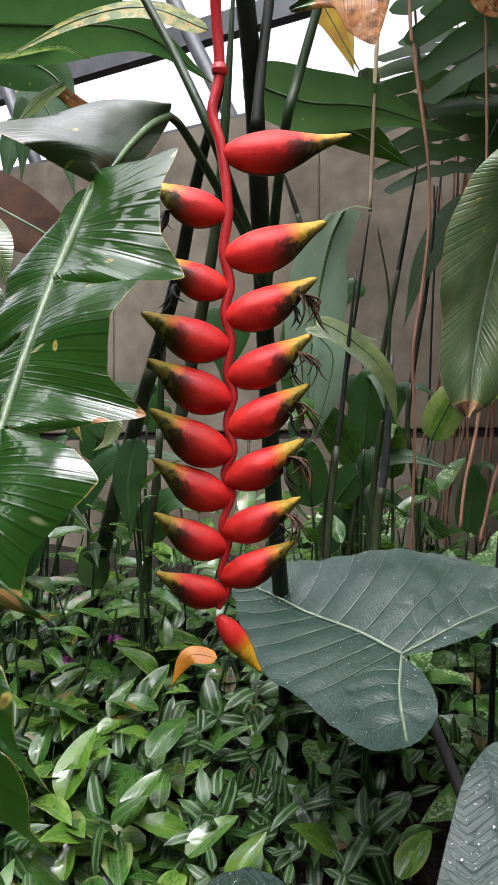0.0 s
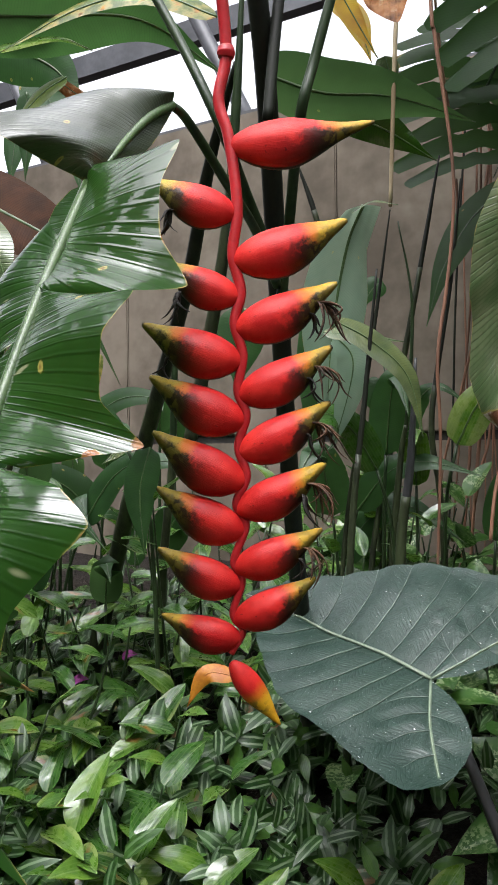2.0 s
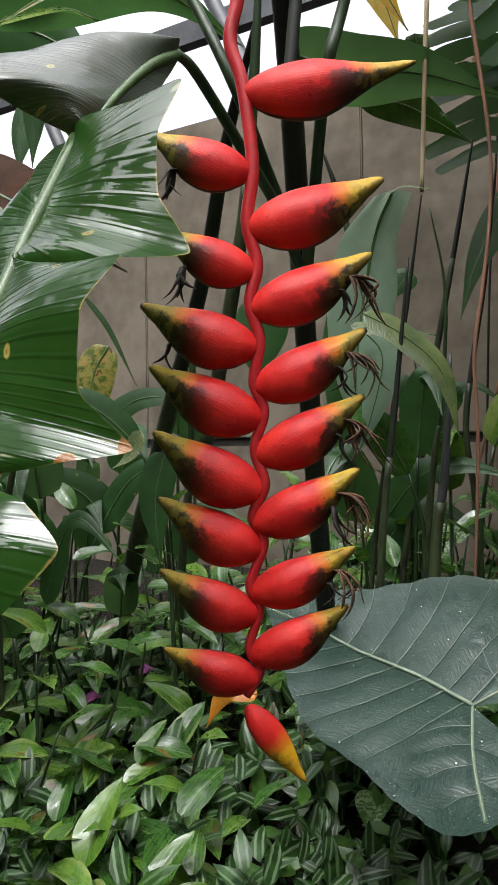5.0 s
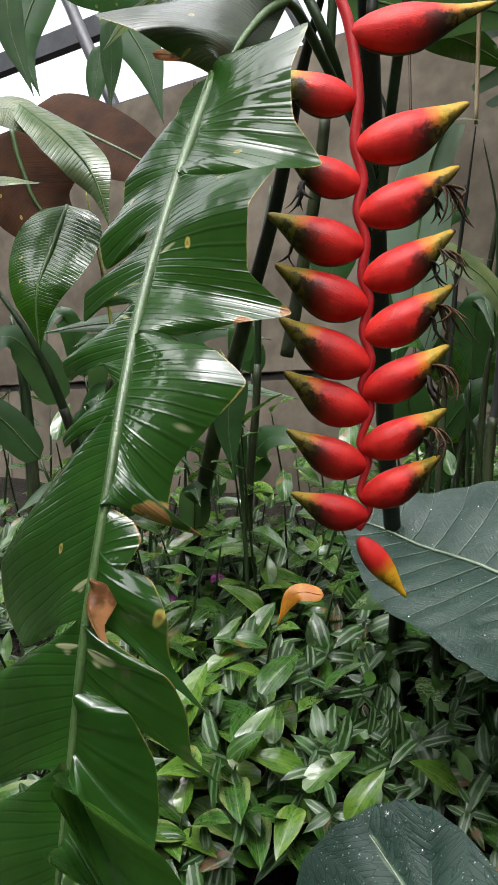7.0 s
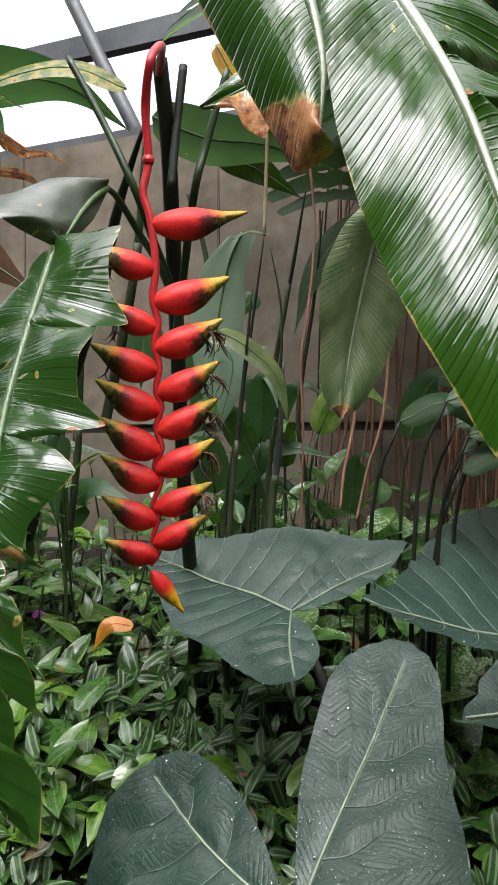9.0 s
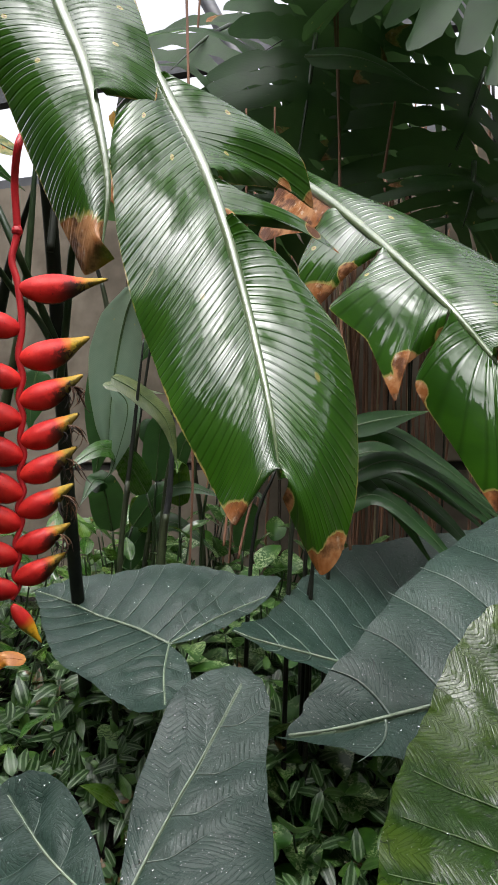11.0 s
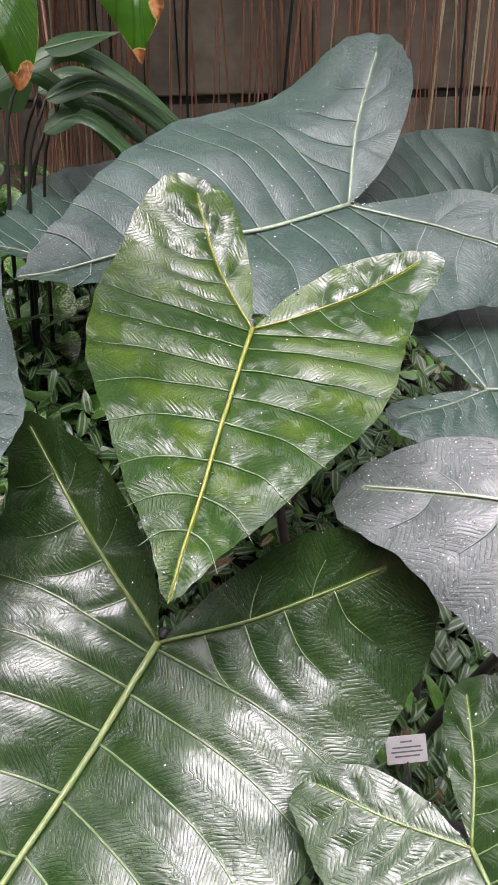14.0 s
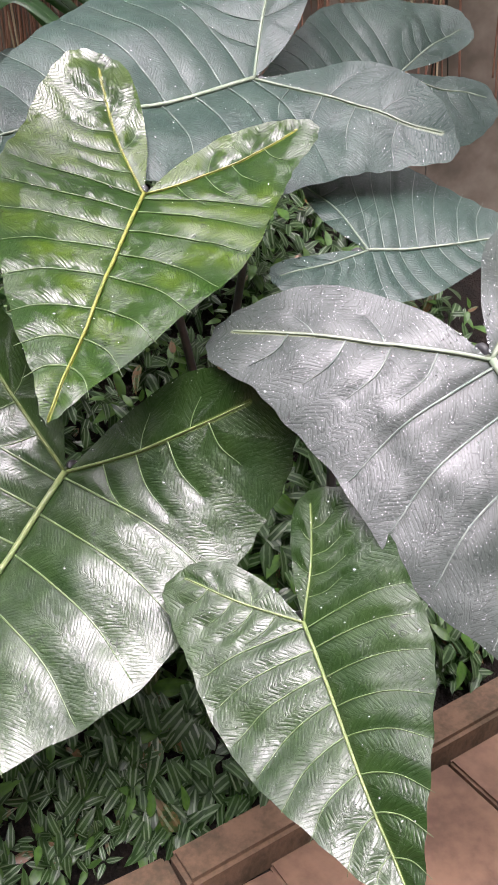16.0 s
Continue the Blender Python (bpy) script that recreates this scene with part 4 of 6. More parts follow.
# ---- torn and broad heliconia leaves ----
bent_leaf = StrapLeaf('heliconia_leaf', (-0.074, 0.797, 1.859), (0.82, 0.117, -0.561), (-0.368, -0.643, -0.672),
    [(0.000, 0.000, 0.000), (-0.003, 0.038, -0.007), (-0.003, 0.075, -0.008), (0.000, 0.113, -0.009), (0.000, 0.136, 0.0)], STRAP_SHED, 'bent grey-green heliconia leaf drooping from an arched stalk, torn and wet')
bent_leaf.lobe(0, 4, -0.012, 0, (-0.006, -0.001, 0.000), (-0.030, 0.020, -0.001), (-0.054, 0.045, 0.002), (-0.072, 0.097, 0.004), (-0.096, 0.156, 0.0), (-0.059, 0.166, -0.016), (-0.031, 0.149, -0.004), (-0.004, 0.137, 0.002))
bent_leaf.lobe(0, 4, 0, 0, (0.003, 0.002, 0.001), (0.006, 0.021, 0.004), (0.011, 0.057, 0.001), (0.009, 0.097, 0.002), (0.004, 0.134, -0.002))
torn_leaf = StrapLeaf('heliconia_leaf', (-0.126, 0.704, 1.766), (0.792, -0.59, 0.157), (-0.113, -0.394, -0.912),
    [(0.000, 0.000, 0.000), (0.009, 0.103, -0.021), (0.014, 0.200, -0.035), (0.029, 0.279, -0.048), (0.038, 0.341, -0.053), (0.034, 0.417, -0.048), (0.021, 0.488, -0.032), (0.010, 0.556, -0.017), (0.000, 0.623, 0.000)], STRAP_DEEP, '', root=bent_leaf.root)
torn_leaf.lobe(0, 0.98, -0.005, 0, (0.009, -0.015, 0.001), (0.048, -0.007, 0.003), (0.088, -0.001, 0.004), (0.080, 0.034, 0.002), (0.080, 0.071, 0.010), (0.096, 0.106, 0.025), (0.077, 0.122, -0.006), (0.017, 0.117, -0.020))
torn_leaf.lobe(1, 2.5, -0.006, 0, (0.017, 0.117, -0.021), (0.062, 0.126, -0.016), (0.098, 0.136, -0.019), (0.089, 0.167, -0.027), (0.083, 0.203, -0.014), (0.101, 0.226, 0.008), (0.082, 0.237, -0.012), (0.045, 0.245, -0.030), scorch=((5, 0.007), (6, 0.005)))
torn_leaf.lobe(2.55, 4.25, -0.008, 0, (0.044, 0.248, -0.033), (0.076, 0.259, -0.025), (0.096, 0.280, -0.016), (0.081, 0.302, -0.022), (0.062, 0.330, -0.029), (0.057, 0.360, -0.022), (0.074, 0.365, -0.011), (0.052, 0.360, -0.030), (0.043, 0.356, -0.047), scorch=((6, 0.008), (7, 0.012)))
torn_leaf.lobe(4.3, 4.8, -0.002, 0, (0.042, 0.358, -0.049), (0.053, 0.364, -0.044), (0.058, 0.374, -0.040), (0.052, 0.390, -0.043), (0.045, 0.393, -0.043))
torn_leaf.lobe(4.72, 4.9, -0.006, 0.8, (0.043, 0.398, -0.045), (0.047, 0.400, -0.048), (0.050, 0.408, -0.043), (0.047, 0.421, -0.046), (0.050, 0.438, -0.036), (0.045, 0.428, -0.041), (0.043, 0.411, -0.046))
torn_leaf.lobe(4.5, 5.05, -0.006, 0, (0.043, 0.387, -0.039), (0.059, 0.393, -0.030), (0.068, 0.413, -0.022), (0.060, 0.434, -0.007), (0.072, 0.457, 0.015), (0.052, 0.431, -0.006), (0.035, 0.417, -0.031))
torn_leaf.lobe(5.02, 5.6, -0.006, 0, (0.036, 0.421, -0.044), (0.056, 0.432, -0.034), (0.073, 0.442, -0.019), (0.074, 0.458, -0.004), (0.069, 0.477, 0.008), (0.074, 0.490, 0.027), (0.058, 0.473, 0.001), (0.045, 0.463, -0.017), (0.034, 0.452, -0.034))
torn_leaf.lobe(5.6, 6.12, -0.006, 0, (0.032, 0.452, -0.036), (0.054, 0.461, -0.026), (0.060, 0.481, -0.010), (0.058, 0.502, -0.001), (0.054, 0.522, 0.004), (0.105, 0.560, -0.040), (0.095, 0.540, -0.050), (0.080, 0.503, -0.080))
torn_leaf.lobe(6.05, 6.6, -0.006, 0, (0.072, 0.496, -0.076), (0.090, 0.505, -0.058), (0.112, 0.519, -0.042), (0.124, 0.536, -0.032), (0.122, 0.555, -0.024), (0.117, 0.578, -0.018), (0.111, 0.557, -0.033), (0.094, 0.540, -0.054), (0.076, 0.527, -0.075))
torn_leaf.lobe(7, 8, -0.004, 0, (0.071, 0.552, -0.070), (0.077, 0.563, -0.062), (0.080, 0.584, -0.051), (0.079, 0.598, -0.046), (0.071, 0.628, -0.040), (0.060, 0.642, -0.043))
torn_leaf.lobe(7, 8, -0.004, 0, (-0.001, 0.558, -0.011), (-0.055, 0.580, 0.004), (-0.100, 0.608, 0.016), (-0.109, 0.640, 0.022), (-0.005, 0.623, -0.004))
torn_leaf.lobe(0, 1, 0, 0, (-0.010, 0.007, -0.006), (-0.017, 0.023, -0.011), (-0.026, 0.051, -0.011), (-0.031, 0.070, -0.013), (-0.048, 0.092, -0.024))
torn_leaf.lobe(0.6, 1.5, -0.004, 0, (-0.007, 0.044, -0.019), (-0.033, 0.062, -0.019), (-0.053, 0.088, -0.023), (-0.055, 0.108, -0.019), (-0.069, 0.133, -0.023), (-0.064, 0.157, -0.016), (-0.015, 0.154, -0.023))
torn_leaf.lobe(1.45, 2.25, -0.004, 0, (-0.008, 0.162, -0.025), (-0.034, 0.172, -0.026), (-0.063, 0.183, -0.030), (-0.065, 0.203, -0.025), (-0.045, 0.198, -0.026), (0.0, 0.210, -0.031))
torn_leaf.lobe(2.2, 3.1, -0.004, 0, (-0.003, 0.211, -0.030), (-0.030, 0.224, -0.032), (-0.061, 0.240, -0.037), (-0.057, 0.253, -0.031), (-0.024, 0.248, -0.036), (0.004, 0.267, -0.038))
torn_leaf.lobe(3, 3.6, -0.004, 0, (0.017, 0.279, -0.044), (-0.018, 0.285, -0.037), (-0.037, 0.298, -0.040), (-0.035, 0.307, -0.038), (-0.014, 0.303, -0.040), (0.015, 0.314, -0.041))
torn_leaf.lobe(3.3, 5, -0.006, 0, (0.019, 0.300, -0.045), (-0.018, 0.316, -0.042), (-0.074, 0.352, -0.033), (-0.100, 0.375, -0.027), (-0.096, 0.403, -0.018), (-0.078, 0.426, -0.011), (-0.022, 0.421, -0.027))
torn_leaf.lobe(5, 6.05, -0.006, 0, (0.023, 0.420, -0.042), (-0.032, 0.431, -0.033), (-0.093, 0.454, -0.024), (-0.115, 0.492, -0.013), (-0.113, 0.515, -0.001), (-0.030, 0.497, -0.018))
torn_leaf.lobe(6, 7, -0.006, 0, (0.010, 0.491, -0.027), (-0.044, 0.508, -0.014), (-0.103, 0.530, -0.003), (-0.128, 0.570, 0.006), (-0.127, 0.602, 0.022), (-0.043, 0.581, 0.003))
split_leaf = StrapLeaf('heliconia_leaf', (0.013, 0.338, 2.008), (0.941, -0.215, 0.262), (0.169, -0.373, -0.912),
    [(0.000, 0.000, 0.000), (0.008, 0.089, -0.002), (0.017, 0.159, -0.007), (0.018, 0.217, -0.011), (0.014, 0.270, -0.006), (0.000, 0.313, 0.000)], STRAP, 'wet bright green heliconia leaf with a brown ragged tip', rib_material=RIB_WET, width=0.0058)
split_leaf.lobe(0, 5, -0.012, 0, (-0.014, -0.017, -0.007), (-0.068, 0.011, 0.001), (-0.070, 0.080, 0.006), (-0.051, 0.138, 0.009), (-0.041, 0.200, 0.011), (-0.030, 0.259, 0.008), (-0.021, 0.300, 0.009), (-0.016, 0.323, 0.010), (0.007, 0.322, 0.003), scorch=((6, 0.022), (7, 0.04), (8, 0.028)))
split_leaf.lobe(0, 2.65, -0.01, 0, (0.030, -0.006, -0.002), (0.061, 0.040, 0.019), (0.066, 0.096, 0.021), (0.067, 0.144, 0.023), (0.060, 0.186, 0.018), (0.028, 0.195, -0.010))
bent_tip = StrapLeaf('heliconia_leaf', (0.208, 0.821, 2.077), (0.556, -0.283, -0.781), (-0.823, -0.061, -0.564),
    [(0.000, 0.000, 0.000), (0.003, 0.067, 0.007), (0.006, 0.134, 0.004), (0.000, 0.205, 0.000)], STRAP, 'ribbed heliconia leaf end with a dry orange-brown corner')
bent_tip.lobe(0, 3, -0.006, 0, (-0.025, 0.014, -0.004), (-0.025, 0.078, 0.002), (-0.020, 0.131, 0.004), (-0.013, 0.168, 0.001), (-0.002, 0.206, 0.0))
bent_tip.lobe(0, 3, -0.004, 0, (0.023, 0.001, 0.005), (0.026, 0.069, 0.002), (0.031, 0.105, 0.002), (0.057, 0.137, 0.003), (0.076, 0.164, 0.005), (0.051, 0.176, 0.002), (0.025, 0.174, -0.003), (0.003, 0.204, 0.000), scorch=((3, 0.03), (4, 0.05), (5, 0.045), (6, 0.02)))
broad_leaf = StrapLeaf('heliconia_leaf', (0.085, 0.366, 1.976), (0.955, 0.292, 0.045), (0.183, -0.467, -0.865),
    [(0.000, 0.000, 0.000), (0.004, 0.121, -0.009), (0.011, 0.206, -0.015), (0.010, 0.275, -0.019), (0.010, 0.354, -0.011), (0.003, 0.426, -0.010), (0.0, 0.473, 0.000)], STRAP, 'broad wet heliconia leaf with glossy ribs and scorched split tips', rib_material=RIB_WET, width=0.0058)
broad_leaf.lobe(0.6, 6, -0.01, 0, (-0.026, 0.112, -0.017), (-0.056, 0.207, -0.013), (-0.060, 0.271, 0.005), (-0.057, 0.325, 0.017), (-0.049, 0.361, 0.025), (-0.047, 0.413, 0.021), (-0.032, 0.465, 0.025), (-0.029, 0.493, 0.017), (-0.007, 0.469, 0.002), scorch=((7, 0.015), (8, 0.007)))
broad_leaf.lobe(0.9, 2.25, -0.008, 0, (0.012, 0.117, -0.009), (0.060, 0.128, -0.007), (0.111, 0.148, 0.001), (0.127, 0.170, 0.006), (0.138, 0.198, 0.030), (0.101, 0.196, 0.014), (0.022, 0.230, -0.012), scorch=((4, 0.016), (5, 0.009), (6, 0.006)))
broad_leaf.lobe(2.35, 3, -0.006, 0, (0.018, 0.238, -0.016), (0.052, 0.248, -0.011), (0.096, 0.257, -0.006), (0.118, 0.279, 0.000), (0.093, 0.265, -0.005), (0.013, 0.273, -0.015), scorch=((3, 0.007), (4, 0.009), (5, 0.010)))
broad_leaf.lobe(3.02, 6, -0.01, 0, (0.015, 0.281, -0.020), (0.056, 0.315, -0.016), (0.078, 0.371, -0.012), (0.071, 0.428, -0.006), (0.055, 0.485, 0.005), (0.033, 0.521, 0.012), (0.018, 0.529, 0.018), (0.001, 0.483, 0.006), scorch=((5, 0.014), (6, 0.015), (7, 0.010)))
scorched_leaf = StrapLeaf('heliconia_leaf', (0.265, 0.506, 1.886), (0.872, -0.062, 0.485), (0.312, -0.693, -0.65),
    [(0.000, 0.000, 0.000), (0.001, 0.093, -0.013), (0.0, 0.197, -0.019), (-0.003, 0.287, -0.021), (-0.001, 0.339, -0.006), (0.000, 0.360, 0.0)], STRAP, 'glossy heliconia leaf torn into lobes with orange-brown scorched ends', rib_material=RIB_WET, width=0.0058)
scorched_leaf.lobe(0, 1.2, -0.002, 0.8, (-0.031, 0.006, 0.021), (-0.068, 0.051, 0.021), (-0.048, 0.074, 0.011), (-0.030, 0.098, 0.002), (-0.005, 0.110, -0.016))
scorched_leaf.lobe(1.2, 2, -0.006, 0, (-0.015, 0.100, -0.008), (-0.066, 0.142, -0.001), (-0.077, 0.188, 0.009), (-0.036, 0.187, -0.006), (-0.012, 0.195, -0.018), scorch=((2, 0.027), (3, 0.011)))
scorched_leaf.lobe(2, 3.1, -0.006, 0, (-0.010, 0.197, -0.018), (-0.048, 0.211, -0.014), (-0.076, 0.222, -0.014), (-0.069, 0.269, -0.008), (-0.081, 0.328, 0.008), (-0.058, 0.312, -0.004), (-0.018, 0.308, -0.008), scorch=((4, 0.024), (5, 0.013), (6, 0.008)))
scorched_leaf.lobe(3.15, 5, -0.01, 0, (-0.010, 0.306, -0.011), (-0.050, 0.319, -0.001), (-0.063, 0.333, 0.005), (-0.066, 0.388, 0.023), (-0.068, 0.440, 0.042), (-0.052, 0.430, 0.032), (-0.011, 0.408, 0.022), (0.001, 0.367, 0.005), scorch=((4, 0.016), (6, 0.018), (2, 0.010)))
scorched_leaf.lobe(0, 4.6, -0.015, 0, (0.009, 0.008, 0.004), (0.037, 0.072, 0.017), (0.067, 0.142, 0.021), (0.089, 0.215, 0.029), (0.097, 0.285, 0.032), (0.081, 0.348, 0.035), (0.060, 0.355, 0.031), (-0.001, 0.347, -0.005), scorch=((5, 0.013), (6, 0.010)))
scorched_leaf.lobe(4.5, 5, -0.006, 0.75, (0.004, 0.350, -0.004), (0.038, 0.352, 0.016), (0.066, 0.374, 0.025), (0.058, 0.414, 0.045), (0.049, 0.390, 0.024), (0.002, 0.369, 0.006))
pale_leaf = StrapLeaf('heliconia_leaf', (0.332, 1.007, 1.916), (0.982, -0.041, -0.187), (-0.172, 0.243, -0.955),
    [(0.000, 0.000, 0.000), (-0.004, 0.061, 0.025), (-0.005, 0.142, 0.034), (-0.004, 0.233, 0.029), (0.000, 0.338, 0.000)], STRAP_RIBBED, 'pale ribbed heliconia leaf hanging with a whitish tip', rib_material=VEIN)
pale_leaf.lobe(0, 4, -0.012, 0, (-0.017, -0.005, 0.002), (-0.055, 0.047, 0.013), (-0.073, 0.121, 0.015), (-0.065, 0.193, 0.013), (-0.054, 0.224, 0.019), (-0.044, 0.289, 0.012), (-0.023, 0.327, 0.004), (-0.003, 0.340, 0.0), scorch=((7, 0.022),))
pale_leaf.lobe(0, 4, -0.012, 0, (0.023, -0.004, 0.000), (0.076, 0.079, 0.003), (0.076, 0.127, 0.014), (0.063, 0.187, 0.019), (0.050, 0.264, 0.012), (0.027, 0.318, 0.004), (0.004, 0.339, 0.0), scorch=((6, 0.022),))
far_leaf = StrapLeaf('heliconia_leaf', (0.193, 1.746, 2.036), (0.986, 0.005, -0.169), (-0.168, 0.127, -0.978),
    [(0.000, 0.000, 0.000), (-0.015, 0.066, 0.022), (-0.019, 0.171, 0.030), (-0.015, 0.288, 0.016), (0.0, 0.422, 0.000)], STRAP_DULL, 'dull grey-green heliconia leaf hanging beside the flower')
far_leaf.lobe(0, 4, -0.01, 0, (-0.032, 0.015, -0.002), (-0.076, 0.089, 0.014), (-0.089, 0.183, 0.021), (-0.073, 0.275, 0.018), (-0.040, 0.364, 0.007), (-0.007, 0.417, 0.001))
far_leaf.lobe(0, 4, -0.01, 0, (0.034, -0.002, 0.000), (0.023, 0.083, 0.014), (0.040, 0.173, 0.022), (0.041, 0.279, 0.017), (0.022, 0.377, 0.005), (0.003, 0.418, 0.000))


# ---- elephant ears ----
elephant_ear("glossy bright green elephant ear leaf with yellow-green midrib", 0.563, 0.372, 1.206, -24.4, -8.7, 142.2, 0.474, 0.223, 0.217, 0.149, 0.230, 1.241, 0.775, 0.068, 0.116, 0.221, -0.041, -0.235,
             gloss="bright", base=(0.8, 0.6, 0.35), seed=3, drops=120)
elephant_ear("dusty grey-green elephant ear leaf with pale veins", 0.217, 1.235, 1.261, 14.7, -21.5, 37.7, 0.390, 0.180, 0.229, 0.133, 0.088, 0.985, 1.030, 0.058, 0.202, 0.187, 0.069, -0.073,
             gloss="grey", base=(0.42, 1.25, 0.75), seed=4, drops=120)
elephant_ear("large matt grey-green elephant ear leaf dotted with drops", 0.907, 0.624, 1.349, -9.0, -27.1, 97.2, 0.638, 0.312, 0.357, 0.192, 0.253, 1.375, 0.931, -0.040, 0.230, 0.367, 0.305, -0.494,
             gloss="grey", base=(0.95, 0.95, 0.55), seed=5, drops=460)
elephant_ear("very large wet dark green elephant ear leaf with white sheen", 0.344, 0.265, 0.809, -39.2, -18.3, 125.7, 0.730, 0.324, 0.274, 0.220, 0.166, 0.917, 1.344, -0.137, 0.355, 0.499, 0.279, -0.425,
             gloss="gloss", base=(0.72, 0.5, 0.3), seed=6, drops=120)
elephant_ear("low glossy green elephant ear leaf over the kerb", 0.526, -0.166, 0.722, -32.1, 29.5, 154.4, 0.384, 0.158, 0.160, 0.158, 0.138, 0.600, 1.008, -0.078, 0.250, 0.347, 0.130, 0.018,
             gloss="gloss", base=(0.75, 0.4, 0.22), seed=7, drops=120)
elephant_ear("large matt silvery elephant ear leaf covered in drops", 0.845, -0.143, 1.019, -43.1, 13.1, 179.0, 0.759, 0.300, 0.262, 0.200, 0.264, 1.200, 1.188, 0.203, 0.050, -0.006, 0.251, 0.256,
             gloss="silver", base=(0.95, 0.45, 0.25), seed=8, drops=460)
elephant_ear("grey-green elephant ear leaf half hidden under another", 0.938, 0.277, 1.078, -5.0, 29.6, -111.7, 0.294, 0.259, 0.125, 0.093, 0.182, 0.821, 0.689, -0.159, 0.123, 0.057, 0.155, -0.011,
             gloss="grey", base=(1.0, 0.5, 0.3), seed=9, drops=120)
elephant_ear("blue-grey elephant ear leaf standing before the flower", 0.086, 0.451, 1.161, -38.1, 19.0, 163.8, 0.265, 0.146, 0.221, 0.276, 0.202, 1.229, 0.767, 0.083, 0.063, 0.100, 0.304, 0.046,
             gloss="grey", base=(0.3, 0.85, 0.5), seed=10, drops=120)
elephant_ear("dull green elephant ear leaf behind the large one", 0.760, 1.179, 1.223, -5.7, -10.8, 94.6, 0.440, 0.160, 0.347, 0.280, 0.327, 0.600, 0.700, -0.282, -0.058, 0.187, -0.192, -0.142,
             gloss="grey", base=(0.9, 1.15, 0.65), seed=11, drops=120)
elephant_ear("pale green elephant ear leaf by the wall", 1.347, 0.745, 1.331, -1.4, -49.0, 93.4, 0.399, 0.200, 0.208, 0.220, 0.261, 0.600, 0.626, 0.058, 0.050, 0.062, 0.120, -0.034,
             gloss="grey", base=(1.4, 0.9, 0.5), seed=12, drops=120)

# ---- stems ----
def stalk(name, pts, radii, material, label, category, group):
    ob = thing(name, label, category, group)
    if category == "root" and pts[0][2] < 2.0:
        a, b = Vector(pts[0]), Vector(pts[1])
        pts = [tuple(a + Vector(((a.x - b.x) * 0.6, 0.02, 0.75))), tuple(a + Vector(((a.x - b.x) * 0.5, 0.01, 0.32)))] + pts
    x, y, z = pts[-1]
    if category == "cane" and z < 1.45:
        pts = pts + [(x + (x - pts[-2][0]) * 0.5, y, ground_height(x, y) - 0.05)]
    sheathed = category == "cane" and material is not STRAW
    if sheathed:
        radii = [radii[0] * 0.35] + list(radii)
    tube("shoot", pts, radii, material, ob, 8, 8)
    if sheathed:
        path = spline(pts, 8)
        low = path[int(len(path) * 0.45):]
        r = [float(np.interp(f, np.linspace(0, 1, len(radii)), radii)) * 1.18 for f in (0.45, 0.7, 1)]
        v, f = tube_data(low, [r[0] * 0.9, r[1], r[2]], 8)
        link_mesh("leaf_sheath", v, f, STEM_SHEATH, ob)
    return ob


clump = thing("heliconia_plant", "heliconia plant with a dark sheathed stem and green leaf stalks", "plant")
tube("stem", [(-0.008, 0.945, 2.081), (0.004, 0.996, 1.985), (0.012, 1.077, 1.879), (0.019, 1.148, 1.758), (0.030, 1.250, 1.580), (0.044, 1.381, 1.404), (0.063, 1.503, 1.205), (0.07, 1.62, 1.10), (0.08, 1.85, 0.98)], [0.0105, 0.012, 0.0125, 0.014, 0.016], STEM_DARK, clump, 8, 10)
tube("stem", [(0.026, 0.975, 2.085), (0.016, 0.971, 2.000), (0.007, 0.962, 1.907)], [0.006, 0.006, 0.006], STEM_DARK, clump, 8, 10)
tube("leaf_stalk", [(0.085, 0.946, 2.069), (0.056, 0.956, 1.968), (0.040, 0.962, 1.907), (0.031, 1.078, 1.830), (0.019, 1.139, 1.727)], [0.005, 0.0055, 0.006, 0.007], STEM_GREEN, clump, 8, 10)
tube("leaf_stalk", [(-0.137, 1.015, 2.107), (-0.085, 0.996, 2.005), (-0.042, 0.982, 1.908), (-0.015, 1.057, 1.852), (0.015, 1.108, 1.787)], [0.005, 0.0055, 0.006, 0.007], STEM_GREEN, clump, 8, 10)
tube("leaf_stalk", [(-0.074, 0.797, 1.859), (-0.065, 0.807, 1.854), (-0.053, 0.837, 1.843), (-0.033, 0.888, 1.821), (-0.007, 0.998, 1.803), (0.017, 1.118, 1.767)], [0.0036, 0.0042, 0.0045, 0.005, 0.006], STEM_GREEN, clump, 8, 10)
stalk("plant_cane", [(-0.032, 1.195, 2.072), (-0.078, 1.316, 1.970), (-0.122, 1.448, 1.831), (-0.194, 1.599, 1.652), (-0.275, 1.751, 1.433), (-0.361, 1.903, 1.163)], [0.01, 0.012, 0.014, 0.0155, 0.017], STEM_DARK, "dark slanting heliconia stem", "cane", "heliconia stems")
stalk("plant_cane", [(-0.019, 1.095, 2.144), (-0.030, 1.116, 1.986), (-0.046, 1.148, 1.833), (-0.079, 1.199, 1.673), (-0.100, 1.220, 1.580)], [0.006, 0.007, 0.008, 0.008], STEM_GREEN, "pale green stem behind the flower", "cane", "heliconia stems")
stalk("plant_cane", [(0.237, 1.696, 2.013), (0.214, 1.718, 1.839), (0.187, 1.749, 1.638), (0.151, 1.802, 1.347)], [0.0036, 0.0043, 0.0043, 0.0043], STEM_DARK, "thin dark stem by the wall", "cane", "heliconia stems")
